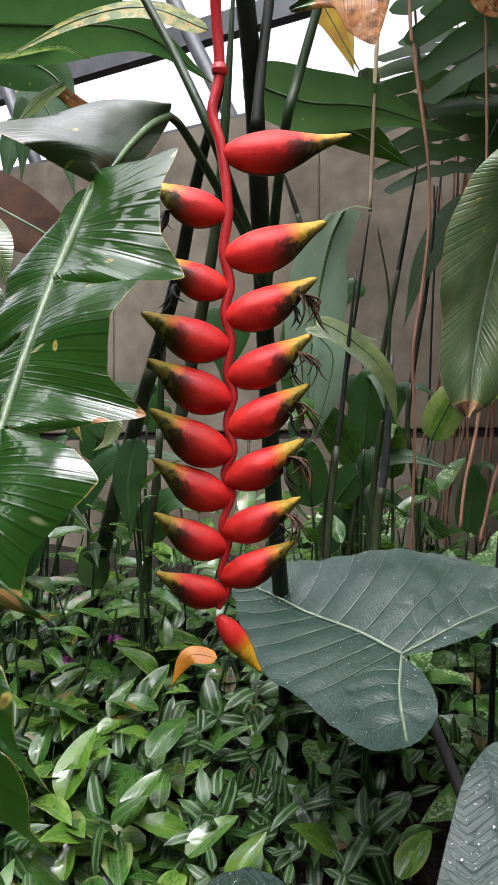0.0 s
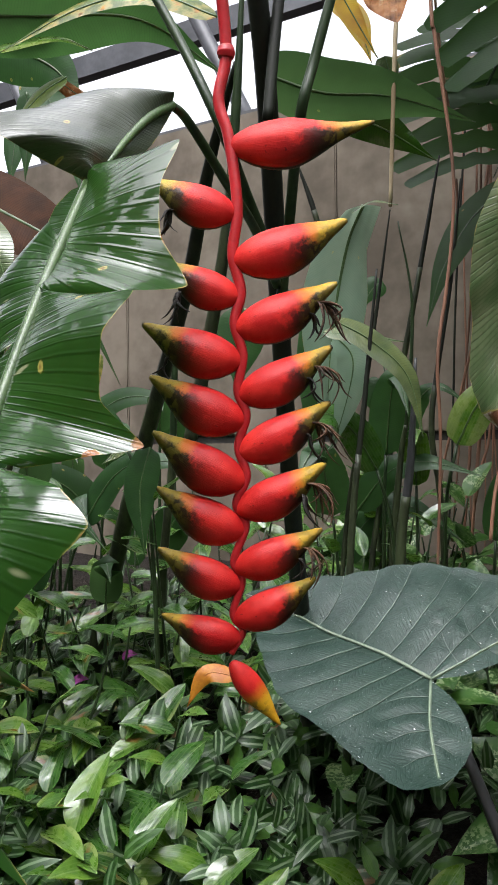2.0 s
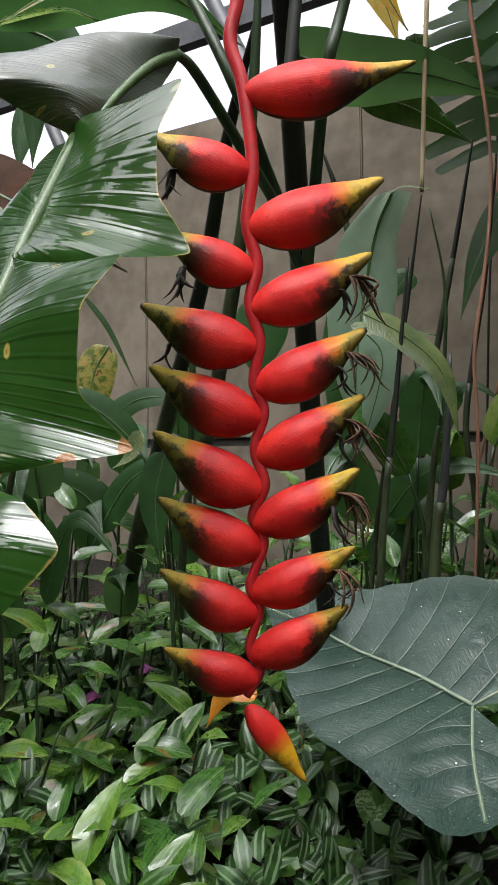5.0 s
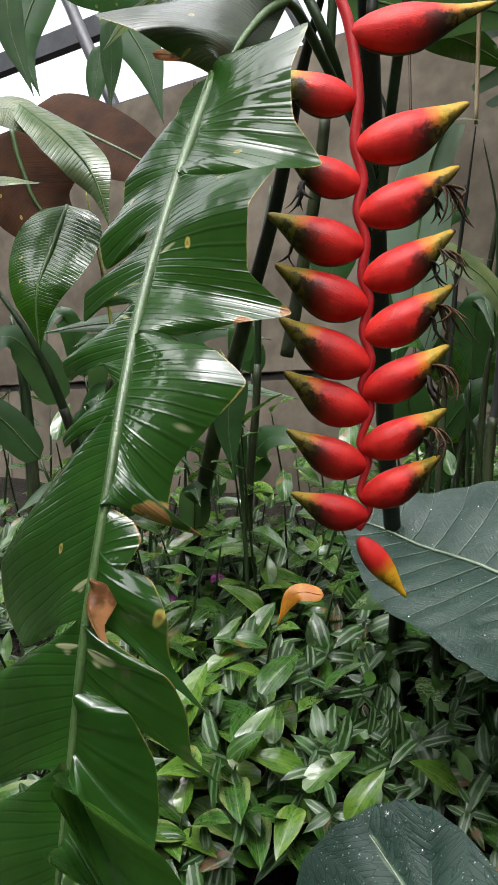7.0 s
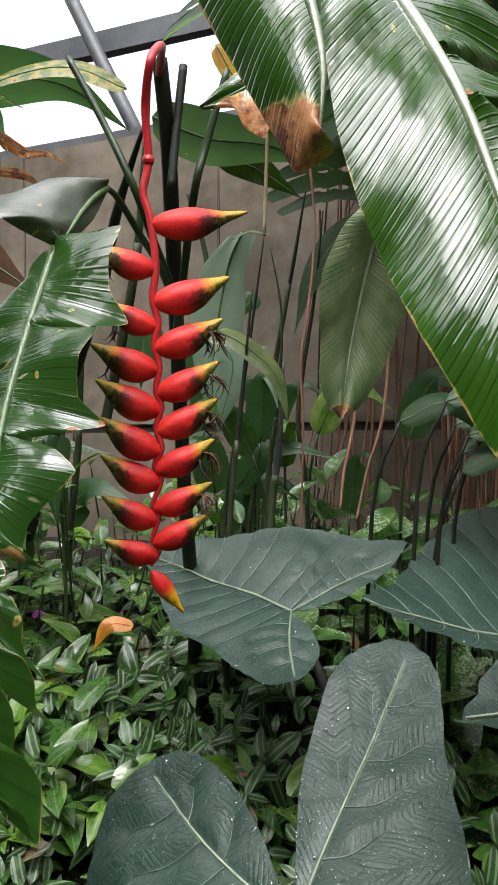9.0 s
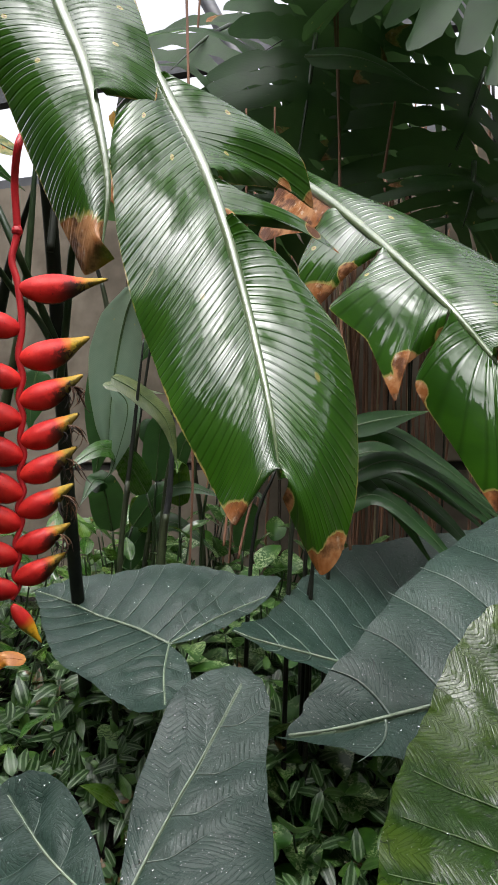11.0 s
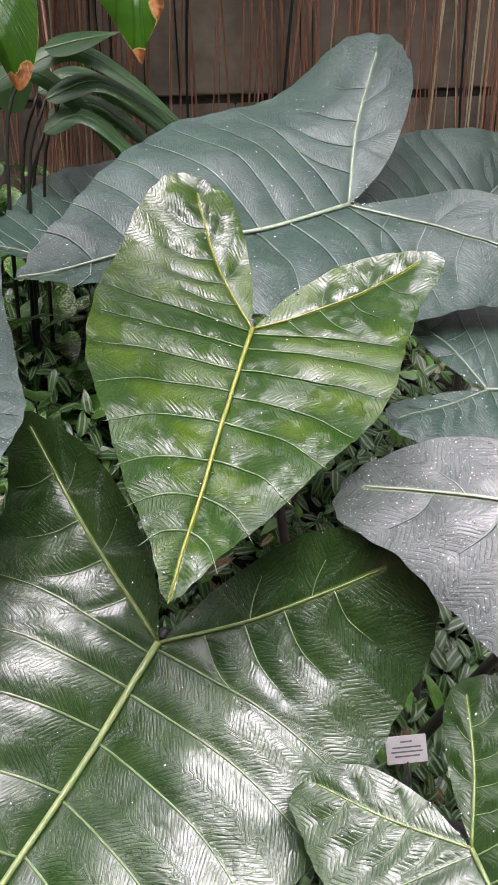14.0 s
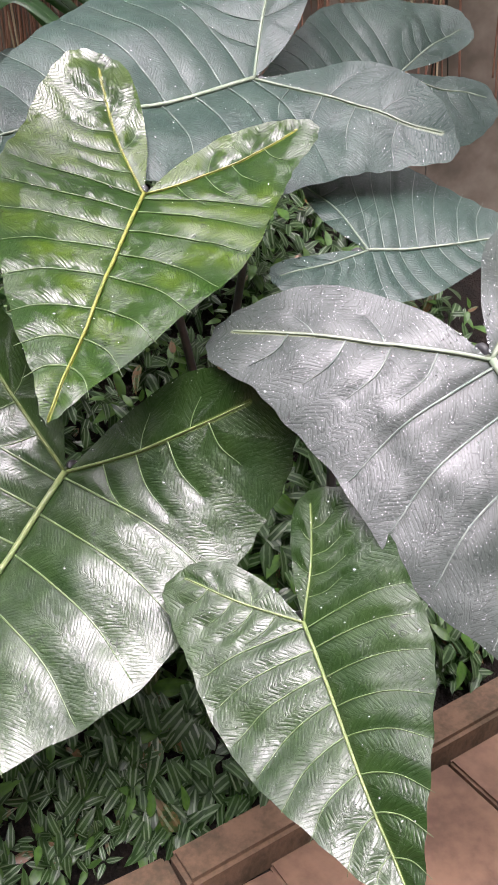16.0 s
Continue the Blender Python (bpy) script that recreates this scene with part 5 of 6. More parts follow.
stalk("plant_cane", [(0.259, 1.746, 2.004), (0.286, 1.757, 1.845), (0.278, 1.779, 1.640), (0.267, 1.800, 1.547), (0.251, 1.822, 1.327)], [0.0036, 0.0043, 0.0072, 0.0079], STEM_GREEN, "green stem by the wall", "cane", "heliconia stems")
stalk("plant_cane", [(0.390, 1.994, 2.212), (0.357, 1.996, 2.029), (0.325, 1.997, 1.860), (0.295, 2.019, 1.691)], [0.0058, 0.0058, 0.0065], STEM_DARK, "dark stem by the wall", "cane", "heliconia stems")
stalk("plant_cane", [(0.425, 1.945, 2.145), (0.402, 1.947, 1.928), (0.371, 1.948, 1.737), (0.357, 1.950, 1.598), (0.382, 1.971, 1.412)], [0.005, 0.0065, 0.0058, 0.0072], STEM_DARK, "dark twisted stem by the wall", "cane", "heliconia stems")
stalk("plant_cane", [(0.247, 1.898, 1.745), (0.271, 1.899, 1.621), (0.222, 1.902, 1.348)], [0.005, 0.0058, 0.0065], STEM_GREEN, "green stem by the wall", "cane", "heliconia stems")
stalk("plant_cane", [(0.194, 1.998, 1.755), (0.260, 2.000, 1.586), (0.249, 2.002, 1.338)], [0.005, 0.0058, 0.0058], STEM_GREY, "grey-green stem by the wall", "cane", "heliconia stems")
stalk("plant_cane", [(0.073, 1.895, 2.166), (0.110, 1.896, 2.055), (0.129, 1.897, 1.956)], [0.006, 0.006, 0.006], STEM_DARK, "dark leaf stalk near the wall", "cane", "heliconia stems")
stalk("plant_cane", [(-0.635, 1.512, 1.758), (-0.550, 1.513, 1.629), (-0.505, 1.560, 1.479), (-0.497, 1.604, 1.331)], [0.008, 0.009, 0.01], STEM_GREEN, "olive stem at the back of the clump", "cane", "heliconia stems")
stalk("plant_cane", [(-0.402, 1.337, 1.850), (-0.368, 1.330, 1.654), (-0.366, 1.327, 1.586), (-0.398, 1.369, 1.483), (-0.427, 1.411, 1.355)], [0.004, 0.0045, 0.005], VEIN_YELLOW, "yellowish dry stalk standing upright", "cane", "heliconia stems")
stalk("plant_cane", [(-0.733, 1.903, 1.721), (-0.706, 1.897, 1.547), (-0.692, 1.888, 1.323)], [0.012, 0.013, 0.014], STEM_GREEN, "dim green stem against the wall", "cane", "heliconia stems")
stalk("plant_cane", [(-0.147, 1.767, 1.941), (-0.173, 1.756, 1.775), (-0.188, 1.793, 1.532), (-0.215, 1.830, 1.298)], [0.007, 0.008, 0.008], STEM_GREEN, "dim green stem against the wall", "cane", "heliconia stems")
stalk("plant_cane", [(0.190, 1.533, 1.869), (0.168, 1.546, 1.646), (0.142, 1.561, 1.373)], [0.005, 0.006, 0.006], STEM_DARK, "thin stem against the wall", "cane", "heliconia stems")
stalk("plant_cane", [(0.269, 1.625, 1.728), (0.258, 1.634, 1.532), (0.240, 1.644, 1.363)], [0.008, 0.009, 0.009], STEM_GREY, "grey-green stem against the wall", "cane", "heliconia stems")
stalk("dry_stalk", [(0.253, 1.672, 2.468), (0.249, 1.673, 2.358), (0.245, 1.684, 2.242), (0.239, 1.706, 2.021)], [0.0045, 0.0045, 0.004], STRAW, "pale dry leaf stalk hanging straight down", "cane", "")
stalk("hanging_vine", [(0.293, 1.63, 2.75), (0.299, 1.60, 2.355), (0.305, 1.60, 2.295), (0.319, 1.60, 2.191), (0.330, 1.60, 2.106), (0.335, 1.60, 2.026), (0.330, 1.60, 1.927), (0.319, 1.60, 1.838), (0.303, 1.60, 1.719), (0.310, 1.62, 1.56), (0.300, 1.64, 1.20)], [0.0034, 0.0036, 0.0028, 0.0034, 0.0026], ROOT, "pinkish-brown woody vine hanging beside a dry stalk", "vine", "")
stalk("aerial_root", [(0.371, 1.941, 2.602), (0.378, 1.942, 2.488), (0.391, 1.943, 2.361), (0.405, 1.954, 2.295)], [0.0026, 0.0034, 0.0030], ROOT, "thin pinkish-brown aerial root hanging by the wall", "root", "aerial roots")
stalk("aerial_root", [(0.427, 1.995, 2.160), (0.429, 1.996, 2.055), (0.424, 1.996, 1.964)], [0.0026, 0.0034, 0.0030], ROOT, "thin pinkish-brown aerial root hanging by the wall", "root", "aerial roots")
stalk("aerial_root", [(0.492, 2.097, 1.875), (0.458, 2.099, 1.711), (0.416, 2.100, 1.546), (0.403, 2.101, 1.464)], [0.0026, 0.0034, 0.0030], ROOT, "thin pinkish-brown aerial root hanging by the wall", "root", "aerial roots")
stalk("aerial_root", [(0.522, 2.099, 1.622), (0.500, 2.100, 1.519), (0.485, 2.101, 1.437)], [0.0026, 0.0034, 0.0030], ROOT, "thin pinkish-brown aerial root hanging by the wall", "root", "aerial roots")
stalk("aerial_root", [(0.585, 2.099, 1.683), (0.571, 2.100, 1.560), (0.553, 2.101, 1.423)], [0.0026, 0.0034, 0.0030], ROOT, "thin pinkish-brown aerial root hanging by the wall", "root", "aerial roots")
stalk("aerial_root", [(0.592, 1.425, 2.637), (0.604, 1.430, 2.426), (0.617, 1.457, 2.185)], [0.0026, 0.0034, 0.0030], ROOT, "thin pinkish-brown aerial root hanging by the wall", "root", "aerial roots")
stalk("aerial_root", [(0.710, 1.361, 2.367), (0.699, 1.366, 2.295), (0.689, 1.381, 2.212)], [0.0026, 0.0034, 0.0030], ROOT, "thin pinkish-brown aerial root hanging by the wall", "root", "aerial roots")
stalk("aerial_root", [(0.347, 1.772, 2.805), (0.341, 1.778, 2.690), (0.344, 1.781, 2.604)], [0.0026, 0.0034, 0.0030], ROOT, "thin pinkish-brown aerial root hanging by the wall", "root", "aerial roots")
stalk("aerial_root", [(0.735, 1.464, 2.207), (0.743, 1.466, 2.105)], [0.0026, 0.0034, 0.0030], ROOT, "thin pinkish-brown aerial root hanging by the wall", "root", "aerial roots")
stalk("aerial_root", [(0.598, 1.393, 1.894), (0.597, 1.371, 1.769), (0.599, 1.350, 1.593), (0.596, 1.331, 1.416)], [0.0026, 0.0034, 0.0030], ROOT, "thin pinkish-brown aerial root hanging by the wall", "root", "aerial roots")
stalk("aerial_root", [(0.701, 1.405, 2.194), (0.708, 1.389, 2.119), (0.716, 1.378, 2.075)], [0.0026, 0.0034, 0.0030], ROOT, "thin pinkish-brown aerial root hanging by the wall", "root", "aerial roots")
stalk("aerial_root", [(0.450, 1.461, 1.636), (0.410, 1.452, 1.495), (0.384, 1.444, 1.392)], [0.0026, 0.0034, 0.0030], ROOT, "thin pinkish-brown aerial root hanging by the wall", "root", "aerial roots")
stalk("aerial_root", [(0.396, 1.483, 1.637), (0.367, 1.470, 1.495), (0.356, 1.461, 1.418)], [0.0026, 0.0034, 0.0030], ROOT, "thin pinkish-brown aerial root hanging by the wall", "root", "aerial roots")

# a curtain of aerial roots in front of the wall
rnd = random.Random(21)
BUNDLES = [rnd.uniform(0.55, 2.3) for i in range(16)]
for i in range(165):
    x = rnd.uniform(0.55, 2.3) if i % 3 == 0 else rnd.choice(BUNDLES) + rnd.gauss(0, 0.028)
    y = WALL_A + WALL_B * x - rnd.uniform(0.06, 0.35)
    z0, z1 = rnd.uniform(2.0, 2.8), rnd.uniform(1.05, 1.35)
    sway = rnd.uniform(-0.10, 0.10)
    pts = [(x + sway * f + rnd.uniform(-0.015, 0.015), y + 0.05 * f, z0 + (z1 - z0) * f) for f in (0, 0.35, 0.7, 1)]
    r = rnd.uniform(0.0016, 0.0045)
    stalk("aerial_root", pts, [r, r * 1.1, r * 0.8], ROOT if i % 5 else STRAW if i % 2 else STEM_DARK, "thin reddish-brown aerial root hanging before the wall", "root", "aerial roots")


# ---- background leaves ----
strap_simple("heliconia_leaf", [(-0.476, 1.294, 2.192), (-0.323, 1.294, 2.188), (-0.173, 1.314, 2.189), (-0.054, 1.345, 2.120)], 0.115, (0, -0.75, -0.6), STRAP_UNDER, "broad dark green heliconia leaf arching overhead", "background leaves", 0.2, 0.02, 0.55)
strap_simple("heliconia_leaf", [(-0.490, 1.494, 2.262), (-0.402, 1.494, 2.232), (-0.334, 1.494, 2.193), (-0.295, 1.495, 2.120)], 0.11, (0.2, -0.9, -0.3), STRAP_UNDER, "dark heliconia leaf against the sky", "background leaves", 0.2, 0.05, 0.55)
strap_simple("heliconia_leaf", [(-0.416, 1.594, 2.205), (-0.416, 1.595, 2.142), (-0.421, 1.596, 2.048)], 0.04, (0.1, -1.0, 0.35), STRAP_UNDER, "narrow green leaf standing against the sky", "background leaves", 0.2, 0.05, 0.55)
strap_simple("heliconia_leaf", [(-0.492, 1.386, 1.987), (-0.400, 1.371, 1.935), (-0.308, 1.347, 1.881), (-0.214, 1.332, 1.815)], 0.13, (0.3, -0.8, 0.2), STRAP_BROWN, "withered dark brown heliconia leaf hanging folded", "background leaves", 0.2, 0.05, 0.55)
strap_simple("heliconia_leaf", [(-0.545, 1.430, 1.969), (-0.529, 1.428, 1.905), (-0.494, 1.428, 1.831), (-0.404, 1.434, 1.783)], 0.16, (0.2, -0.9, 0.1), STRAP_BROWN, "withered brown heliconia leaf", "background leaves", 0.2, 0.05, 0.55)
strap_simple("heliconia_leaf", [(-0.462, 1.235, 1.940), (-0.404, 1.238, 1.892), (-0.363, 1.239, 1.840), (-0.341, 1.238, 1.765)], 0.085, (-0.35, -0.35, 0.85), STRAP_RIBBED, "pale shining heliconia leaf edge", "background leaves", 0.2, 0.05, 0.55)
strap_simple("heliconia_leaf", [(-0.428, 1.333, 1.821), (-0.444, 1.308, 1.762), (-0.464, 1.283, 1.685), (-0.462, 1.279, 1.603)], 0.15, (-0.15, -0.75, 0.65), STRAP, "wet heliconia leaf with a silvery sheen", "background leaves", 0.2, 0.05, 0.55)
strap_simple("heliconia_leaf", [(-0.518, 1.174, 1.816), (-0.473, 1.178, 1.822), (-0.417, 1.183, 1.817)], 0.035, (0, -0.6, 0.8), STRAP_PALE, "small leaf with a brown rim", "background leaves", 0.2, 0.3, 0.55)
strap_simple("heliconia_leaf", [(-0.528, 1.228, 1.922), (-0.474, 1.234, 1.933), (-0.405, 1.237, 1.880)], 0.08, (0, -0.7, 0.7), STRAP_PALE, "yellow-green ragged heliconia leaf", "background leaves", 0.2, 0.2, 0.55)
strap_simple("heliconia_leaf", [(-0.472, 1.751, 2.226), (-0.484, 1.747, 2.160), (-0.492, 1.742, 2.083)], 0.045, (0.1, -1.0, 0.35), STRAP_UNDER, "narrow green leaf against the sky", "background leaves", 0.2, 0.05, 0.55)
strap_simple("heliconia_leaf", [(-0.413, 1.764, 2.380), (-0.426, 1.758, 2.281), (-0.384, 1.757, 2.191), (-0.354, 1.754, 2.068)], 0.1, (0.1, -1.0, 0.35), STRAP_UNDER, "green heliconia leaf hanging against the sky", "background leaves", 0.2, 0.05, 0.55)
strap_simple("heliconia_leaf", [(-0.527, 1.651, 2.333), (-0.570, 1.644, 2.272), (-0.592, 1.638, 2.189), (-0.563, 1.636, 2.094)], 0.08, (0.1, -1.0, 0.35), STRAP_UNDER, "green heliconia leaf hanging against the sky", "background leaves", 0.2, 0.05, 0.55)
strap_simple("heliconia_leaf", [(-0.585, 1.541, 2.265), (-0.577, 1.537, 2.167), (-0.541, 1.535, 2.059)], 0.05, (0.1, -1.0, 0.35), DARK_LEAF, "dim green leaf in the shade", "background leaves", 0.2, 0.05, 0.55)
strap_simple("heliconia_leaf", [(-0.296, 1.356, 2.046), (-0.246, 1.360, 2.040), (-0.212, 1.362, 2.014)], 0.025, (0, -0.8, 0.4), STRAP_BROWN, "scrap of dry orange-brown leaf", "background leaves", 0.2, 0.9, 0.55)
strap_simple("heliconia_leaf", [(-0.521, 1.712, 1.519), (-0.501, 1.709, 1.429), (-0.509, 1.703, 1.319)], 0.07, (0.1, -1.0, 0.35), STRAP_UNDER, "dim green leaf against the wall", "background leaves", 0.2, 0.05, 0.55)
strap_simple("heliconia_leaf", [(-0.211, 1.642, 1.574), (-0.229, 1.637, 1.491), (-0.221, 1.632, 1.376)], 0.06, (0.1, -1.0, 0.35), STRAP_UNDER, "small green leaf near the wall", "background leaves", 0.2, 0.05, 0.55)
strap_simple("heliconia_leaf", [(-0.362, 1.904, 1.786), (-0.392, 1.903, 1.729), (-0.399, 1.903, 1.650), (-0.367, 1.906, 1.569)], 0.085, (0.1, -1.0, 0.35), STRAP_YELLOW, "green leaf with orange-yellow blotched edges", "background leaves", 0.2, 0.44, 0.55)
strap_simple("heliconia_leaf", [(-0.447, 2.048, 1.917), (-0.393, 2.052, 1.842), (-0.334, 2.057, 1.717)], 0.012, (0.1, -1.0, 0.35), DARK_LEAF, "thin dark drooping leaf tip", "background leaves", 0.2, 0.05, 0.55)
strap_simple("heliconia_leaf", [(-0.211, 1.400, 1.602), (-0.229, 1.400, 1.566), (-0.252, 1.400, 1.548)], 0.03, (0, -0.6, 0.8), STRAP_PALE, "light green pointed leaf tip", "background leaves", 0.2, 0.05, 0.55)
strap_simple("heliconia_leaf", [(-0.012, 1.694, 2.279), (0.110, 1.694, 2.235), (0.243, 1.694, 2.224), (0.403, 1.715, 2.181)], 0.12, (0, -0.8, -0.5), DARK_LEAF, "big dark heliconia leaf lying across the stems", "background leaves", 0.2, 0.05, 0.55)
strap_simple("heliconia_leaf", [(0.136, 1.744, 2.215), (0.227, 1.745, 2.186), (0.336, 1.745, 2.118)], 0.07, (0, -0.8, -0.4), STRAP, "sunlit underside of a heliconia leaf", "background leaves", 0.2, 0.05, 0.55)
strap_simple("heliconia_leaf", [(0.179, 2.290, 2.716), (0.239, 2.290, 2.671), (0.281, 2.291, 2.551)], 0.075, (0.1, -1.0, 0.35), YELLOW_DYING, "yellow and brown dying heliconia leaf", "background leaves", 0.2, 0.45, 0.55)
strap_simple("heliconia_leaf", [(0.286, 2.190, 2.737), (0.307, 2.190, 2.680), (0.332, 2.191, 2.601)], 0.08, (0.1, -1.0, 0.35), STRAP_BROWN, "dry brown hanging leaf", "background leaves", 0.2, 0.9, 0.55)
strap_simple("heliconia_leaf", [(0.228, 2.190, 2.752), (0.257, 2.190, 2.694), (0.293, 2.191, 2.623)], 0.05, (0.1, -1.0, 0.35), STRAP_BROWN, "dry orange-brown hanging leaf", "background leaves", 0.2, 0.9, 0.55)
strap_simple("heliconia_leaf", [(0.400, 1.493, 2.360), (0.420, 1.493, 2.320), (0.459, 1.494, 2.301)], 0.06, (0.1, -1.0, 0.35), STRAP_BROWN, "dry orange-brown leaf scrap", "background leaves", 0.2, 0.9, 0.55)
strap_simple("heliconia_leaf", [(0.259, 1.893, 2.390), (0.265, 1.893, 2.352), (0.253, 1.893, 2.321)], 0.05, (0.1, -1.0, 0.35), STRAP_PALE, "small yellow-green leaf against the light", "background leaves", 0.2, 0.05, 0.55)
strap_simple("heliconia_leaf", [(0.558, 1.945, 2.145), (0.457, 1.946, 2.068), (0.387, 1.947, 1.954), (0.349, 1.948, 1.827)], 0.09, (-0.5, -0.8, 0.3), DARK_LEAF, "dark grey-green leaf hanging by the wall", "background leaves", 0.2, 0.05, 0.55)
strap_simple("heliconia_leaf", [(0.120, 1.548, 1.785), (0.181, 1.548, 1.750), (0.242, 1.549, 1.689), (0.268, 1.550, 1.583)], 0.055, (0.2, -0.8, 0.5), STRAP_PALE, "olive heliconia leaf with a scorched tip", "background leaves", 0.2, 0.3, 0.55)
strap_simple("heliconia_leaf", [(0.103, 1.598, 1.772), (0.166, 1.598, 1.766), (0.244, 1.598, 1.754)], 0.035, (0, -0.7, 0.7), STRAP_PALE, "olive leaf scrap with a scorched tip", "background leaves", 0.2, 0.3, 0.55)
strap_simple("heliconia_leaf", [(0.132, 1.698, 1.780), (0.165, 1.699, 1.725), (0.132, 1.700, 1.591), (0.110, 1.700, 1.558)], 0.06, (0.1, -1.0, 0.35), STRAP_DULL, "grey-green leaf behind the flower", "background leaves", 0.2, 0.05, 0.55)
strap_simple("heliconia_leaf", [(0.167, 1.716, 2.013), (0.204, 1.696, 2.029), (0.249, 1.676, 2.016)], 0.03, (0, -0.4, 0.9), STRAP_PALE, "pale folded leaf end catching the light", "background leaves", 0.2, 0.05, 0.55)
strap_simple("heliconia_leaf", [(0.247, 1.897, 1.919), (0.222, 1.897, 1.894), (0.209, 1.897, 1.863)], 0.05, (0.1, -1.0, 0.35), STRAP_UNDER, "small dark leaf on a stem", "background leaves", 0.2, 0.05, 0.55)
strap_simple("heliconia_leaf", [(0.247, 1.899, 1.708), (0.228, 1.899, 1.683), (0.234, 1.899, 1.627)], 0.05, (0.1, -1.0, 0.35), STRAP_UNDER, "small round green leaf", "background leaves", 0.2, 0.05, 0.55)
strap_simple("heliconia_leaf", [(-0.026, 1.298, 1.768), (-0.035, 1.299, 1.717), (-0.039, 1.299, 1.650)], 0.07, (0.1, -1.0, 0.35), STRAP_UNDER, "dim leaf behind the flower", "background leaves", 0.2, 0.05, 0.55)
strap_simple("heliconia_leaf", [(0.507, 1.347, 2.440), (0.623, 1.324, 2.434), (0.761, 1.300, 2.369)], 0.11, (0, -0.7, 0.6), DARK_LEAF, "dark leaf with a shining tip", "background leaves", 0.2, 0.05, 0.55)
strap_simple("heliconia_leaf", [(0.142, 1.848, 1.887), (0.122, 1.857, 1.744), (0.088, 1.871, 1.543)], 0.12, (0.1, -1.0, 0.35), STRAP_UNDER, "grey-green heliconia leaf hanging near the wall", "background leaves", 0.2, 0.05, 0.55)
strap_simple("heliconia_leaf", [(0.560, 1.257, 1.660), (0.628, 1.233, 1.677), (0.719, 1.199, 1.693)], 0.08, (0, -0.6, 0.8), DARK_LEAF, "ribbed dark green leaf by the wall", "background leaves", 0.2, 0.05, 0.55)
strap_simple("heliconia_leaf", [(-0.059, 1.25, 2.159), (-0.15, 1.25, 2.192), (-0.249, 1.25, 2.174), (-0.36, 1.25, 2.115)], 0.06, (0, -0.7, 0.6), STRAP_YELLOW, "arching green leaf with scorched orange edges", "background leaves", 0.2, 0.42, 0.55)
strap_simple("heliconia_leaf", [(-0.40, 1.30, 2.14), (-0.294, 1.30, 2.158), (-0.240, 1.30, 2.140)], 0.055, (0, -0.6, 0.8), FRESH, "torn end of a shining green leaf", "background leaves", 0.2, 0.25, 0.55)
strap_simple("heliconia_leaf", [(-0.300, 1.32, 2.110), (-0.243, 1.33, 2.073), (-0.205, 1.32, 2.068), (-0.160, 1.31, 2.045)], 0.030, (0.2, -0.8, 0.5), STRAP_BROWN, "crumpled strip of dry orange leaf", "background leaves", 0.5, 0.9, 0.55)
strap_simple("heliconia_leaf", [(-0.277, 1.30, 2.103), (-0.314, 1.30, 2.079), (-0.360, 1.30, 2.03)], 0.040, (0, -0.7, 0.7), STRAP_YELLOW, "yellow-green leaf end in the clump", "background leaves", 0.2, 0.2, 0.55)
strap_simple("heliconia_leaf", [(0.125, 1.6, 2.40), (0.167, 1.6, 2.323), (0.205, 1.6, 2.255)], 0.050, (0.3, -0.9, 0.2), YELLOW_DYING, "hanging yellow leaf with brown blotches", "background leaves", 0.3, 0.40, 0.5)
rnd = random.Random(19)
for i in range(7):
    x, y, z = rnd.uniform(0.42, 0.66), rnd.uniform(1.28, 1.46), rnd.uniform(1.48, 1.68)
    run, fall = rnd.uniform(0.24, 0.40), rnd.uniform(0.10, 0.24)
    leaf = strap_simple("heliconia_leaf", [(x, y, z), (x + run * 0.30, y - 0.03, z + 0.035), (x + run * 0.65, y - 0.07, z - fall * 0.25), (x + run, y - 0.12, z - fall)], rnd.uniform(0.045, 0.065), (rnd.uniform(-0.1, 0.3), -0.75, 0.65), rnd.choice((STRAP_UNDER, DARK_LEAF)), "long dark green arching leaf by the wall", "arching leaves", 0.3, 0.12, 0.5)
    tube("leaf_stalk", [(x, y, z), (x - 0.05, y + 0.02, z - 0.18), (x - 0.07, y + 0.03, ground_height(x, y) - 0.02)], [0.003, 0.004, 0.006], STEM_DARK, leaf, 4, 6)
rnd = random.Random(57)
for i in range(40):
    x = rnd.uniform(-0.95, -0.10) if i < 28 else rnd.uniform(0.10, 0.62)
    y = rnd.uniform(1.65, 2.35) - 0.35 * max(0.0, x)
    z = rnd.uniform(1.25, 1.62)
    lean, ln = rnd.uniform(-0.16, 0.16), rnd.uniform(0.16, 0.30)
    leaf = strap_simple("heliconia_leaf", [(x, y, z), (x + lean * 0.5, y - 0.03, z + ln * 0.42), (x + lean * 1.1, y - 0.08, z + ln * 0.55), (x + lean * 2.0, y - 0.12, z + ln * rnd.uniform(0.1, 0.5))], rnd.uniform(0.05, 0.10), (rnd.uniform(-0.3, 0.3), -0.8, 0.5), rnd.choice((STRAP_UNDER, STRAP_UNDER, FRESH, DARK_LEAF)), "green pointed leaf in the thicket before the wall", "thicket leaves", 0.2, 0.05, 0.5)
    tube("leaf_stalk", [(x, y, z), (x - lean * 0.3, y + 0.01, z - 0.15), (x - lean * 0.4, y + 0.02, ground_height(x, y) - 0.02)], [0.003, 0.004, 0.005], STEM_GREEN, leaf, 4, 6)
monstera_leaf("dark split monstera leaf with holes against the light", (0.579, 1.991, 2.538), (0.462, 1.994, 2.29), 0.34, (0, -0.9, 0.2), DARK_LEAF, 1, 7)
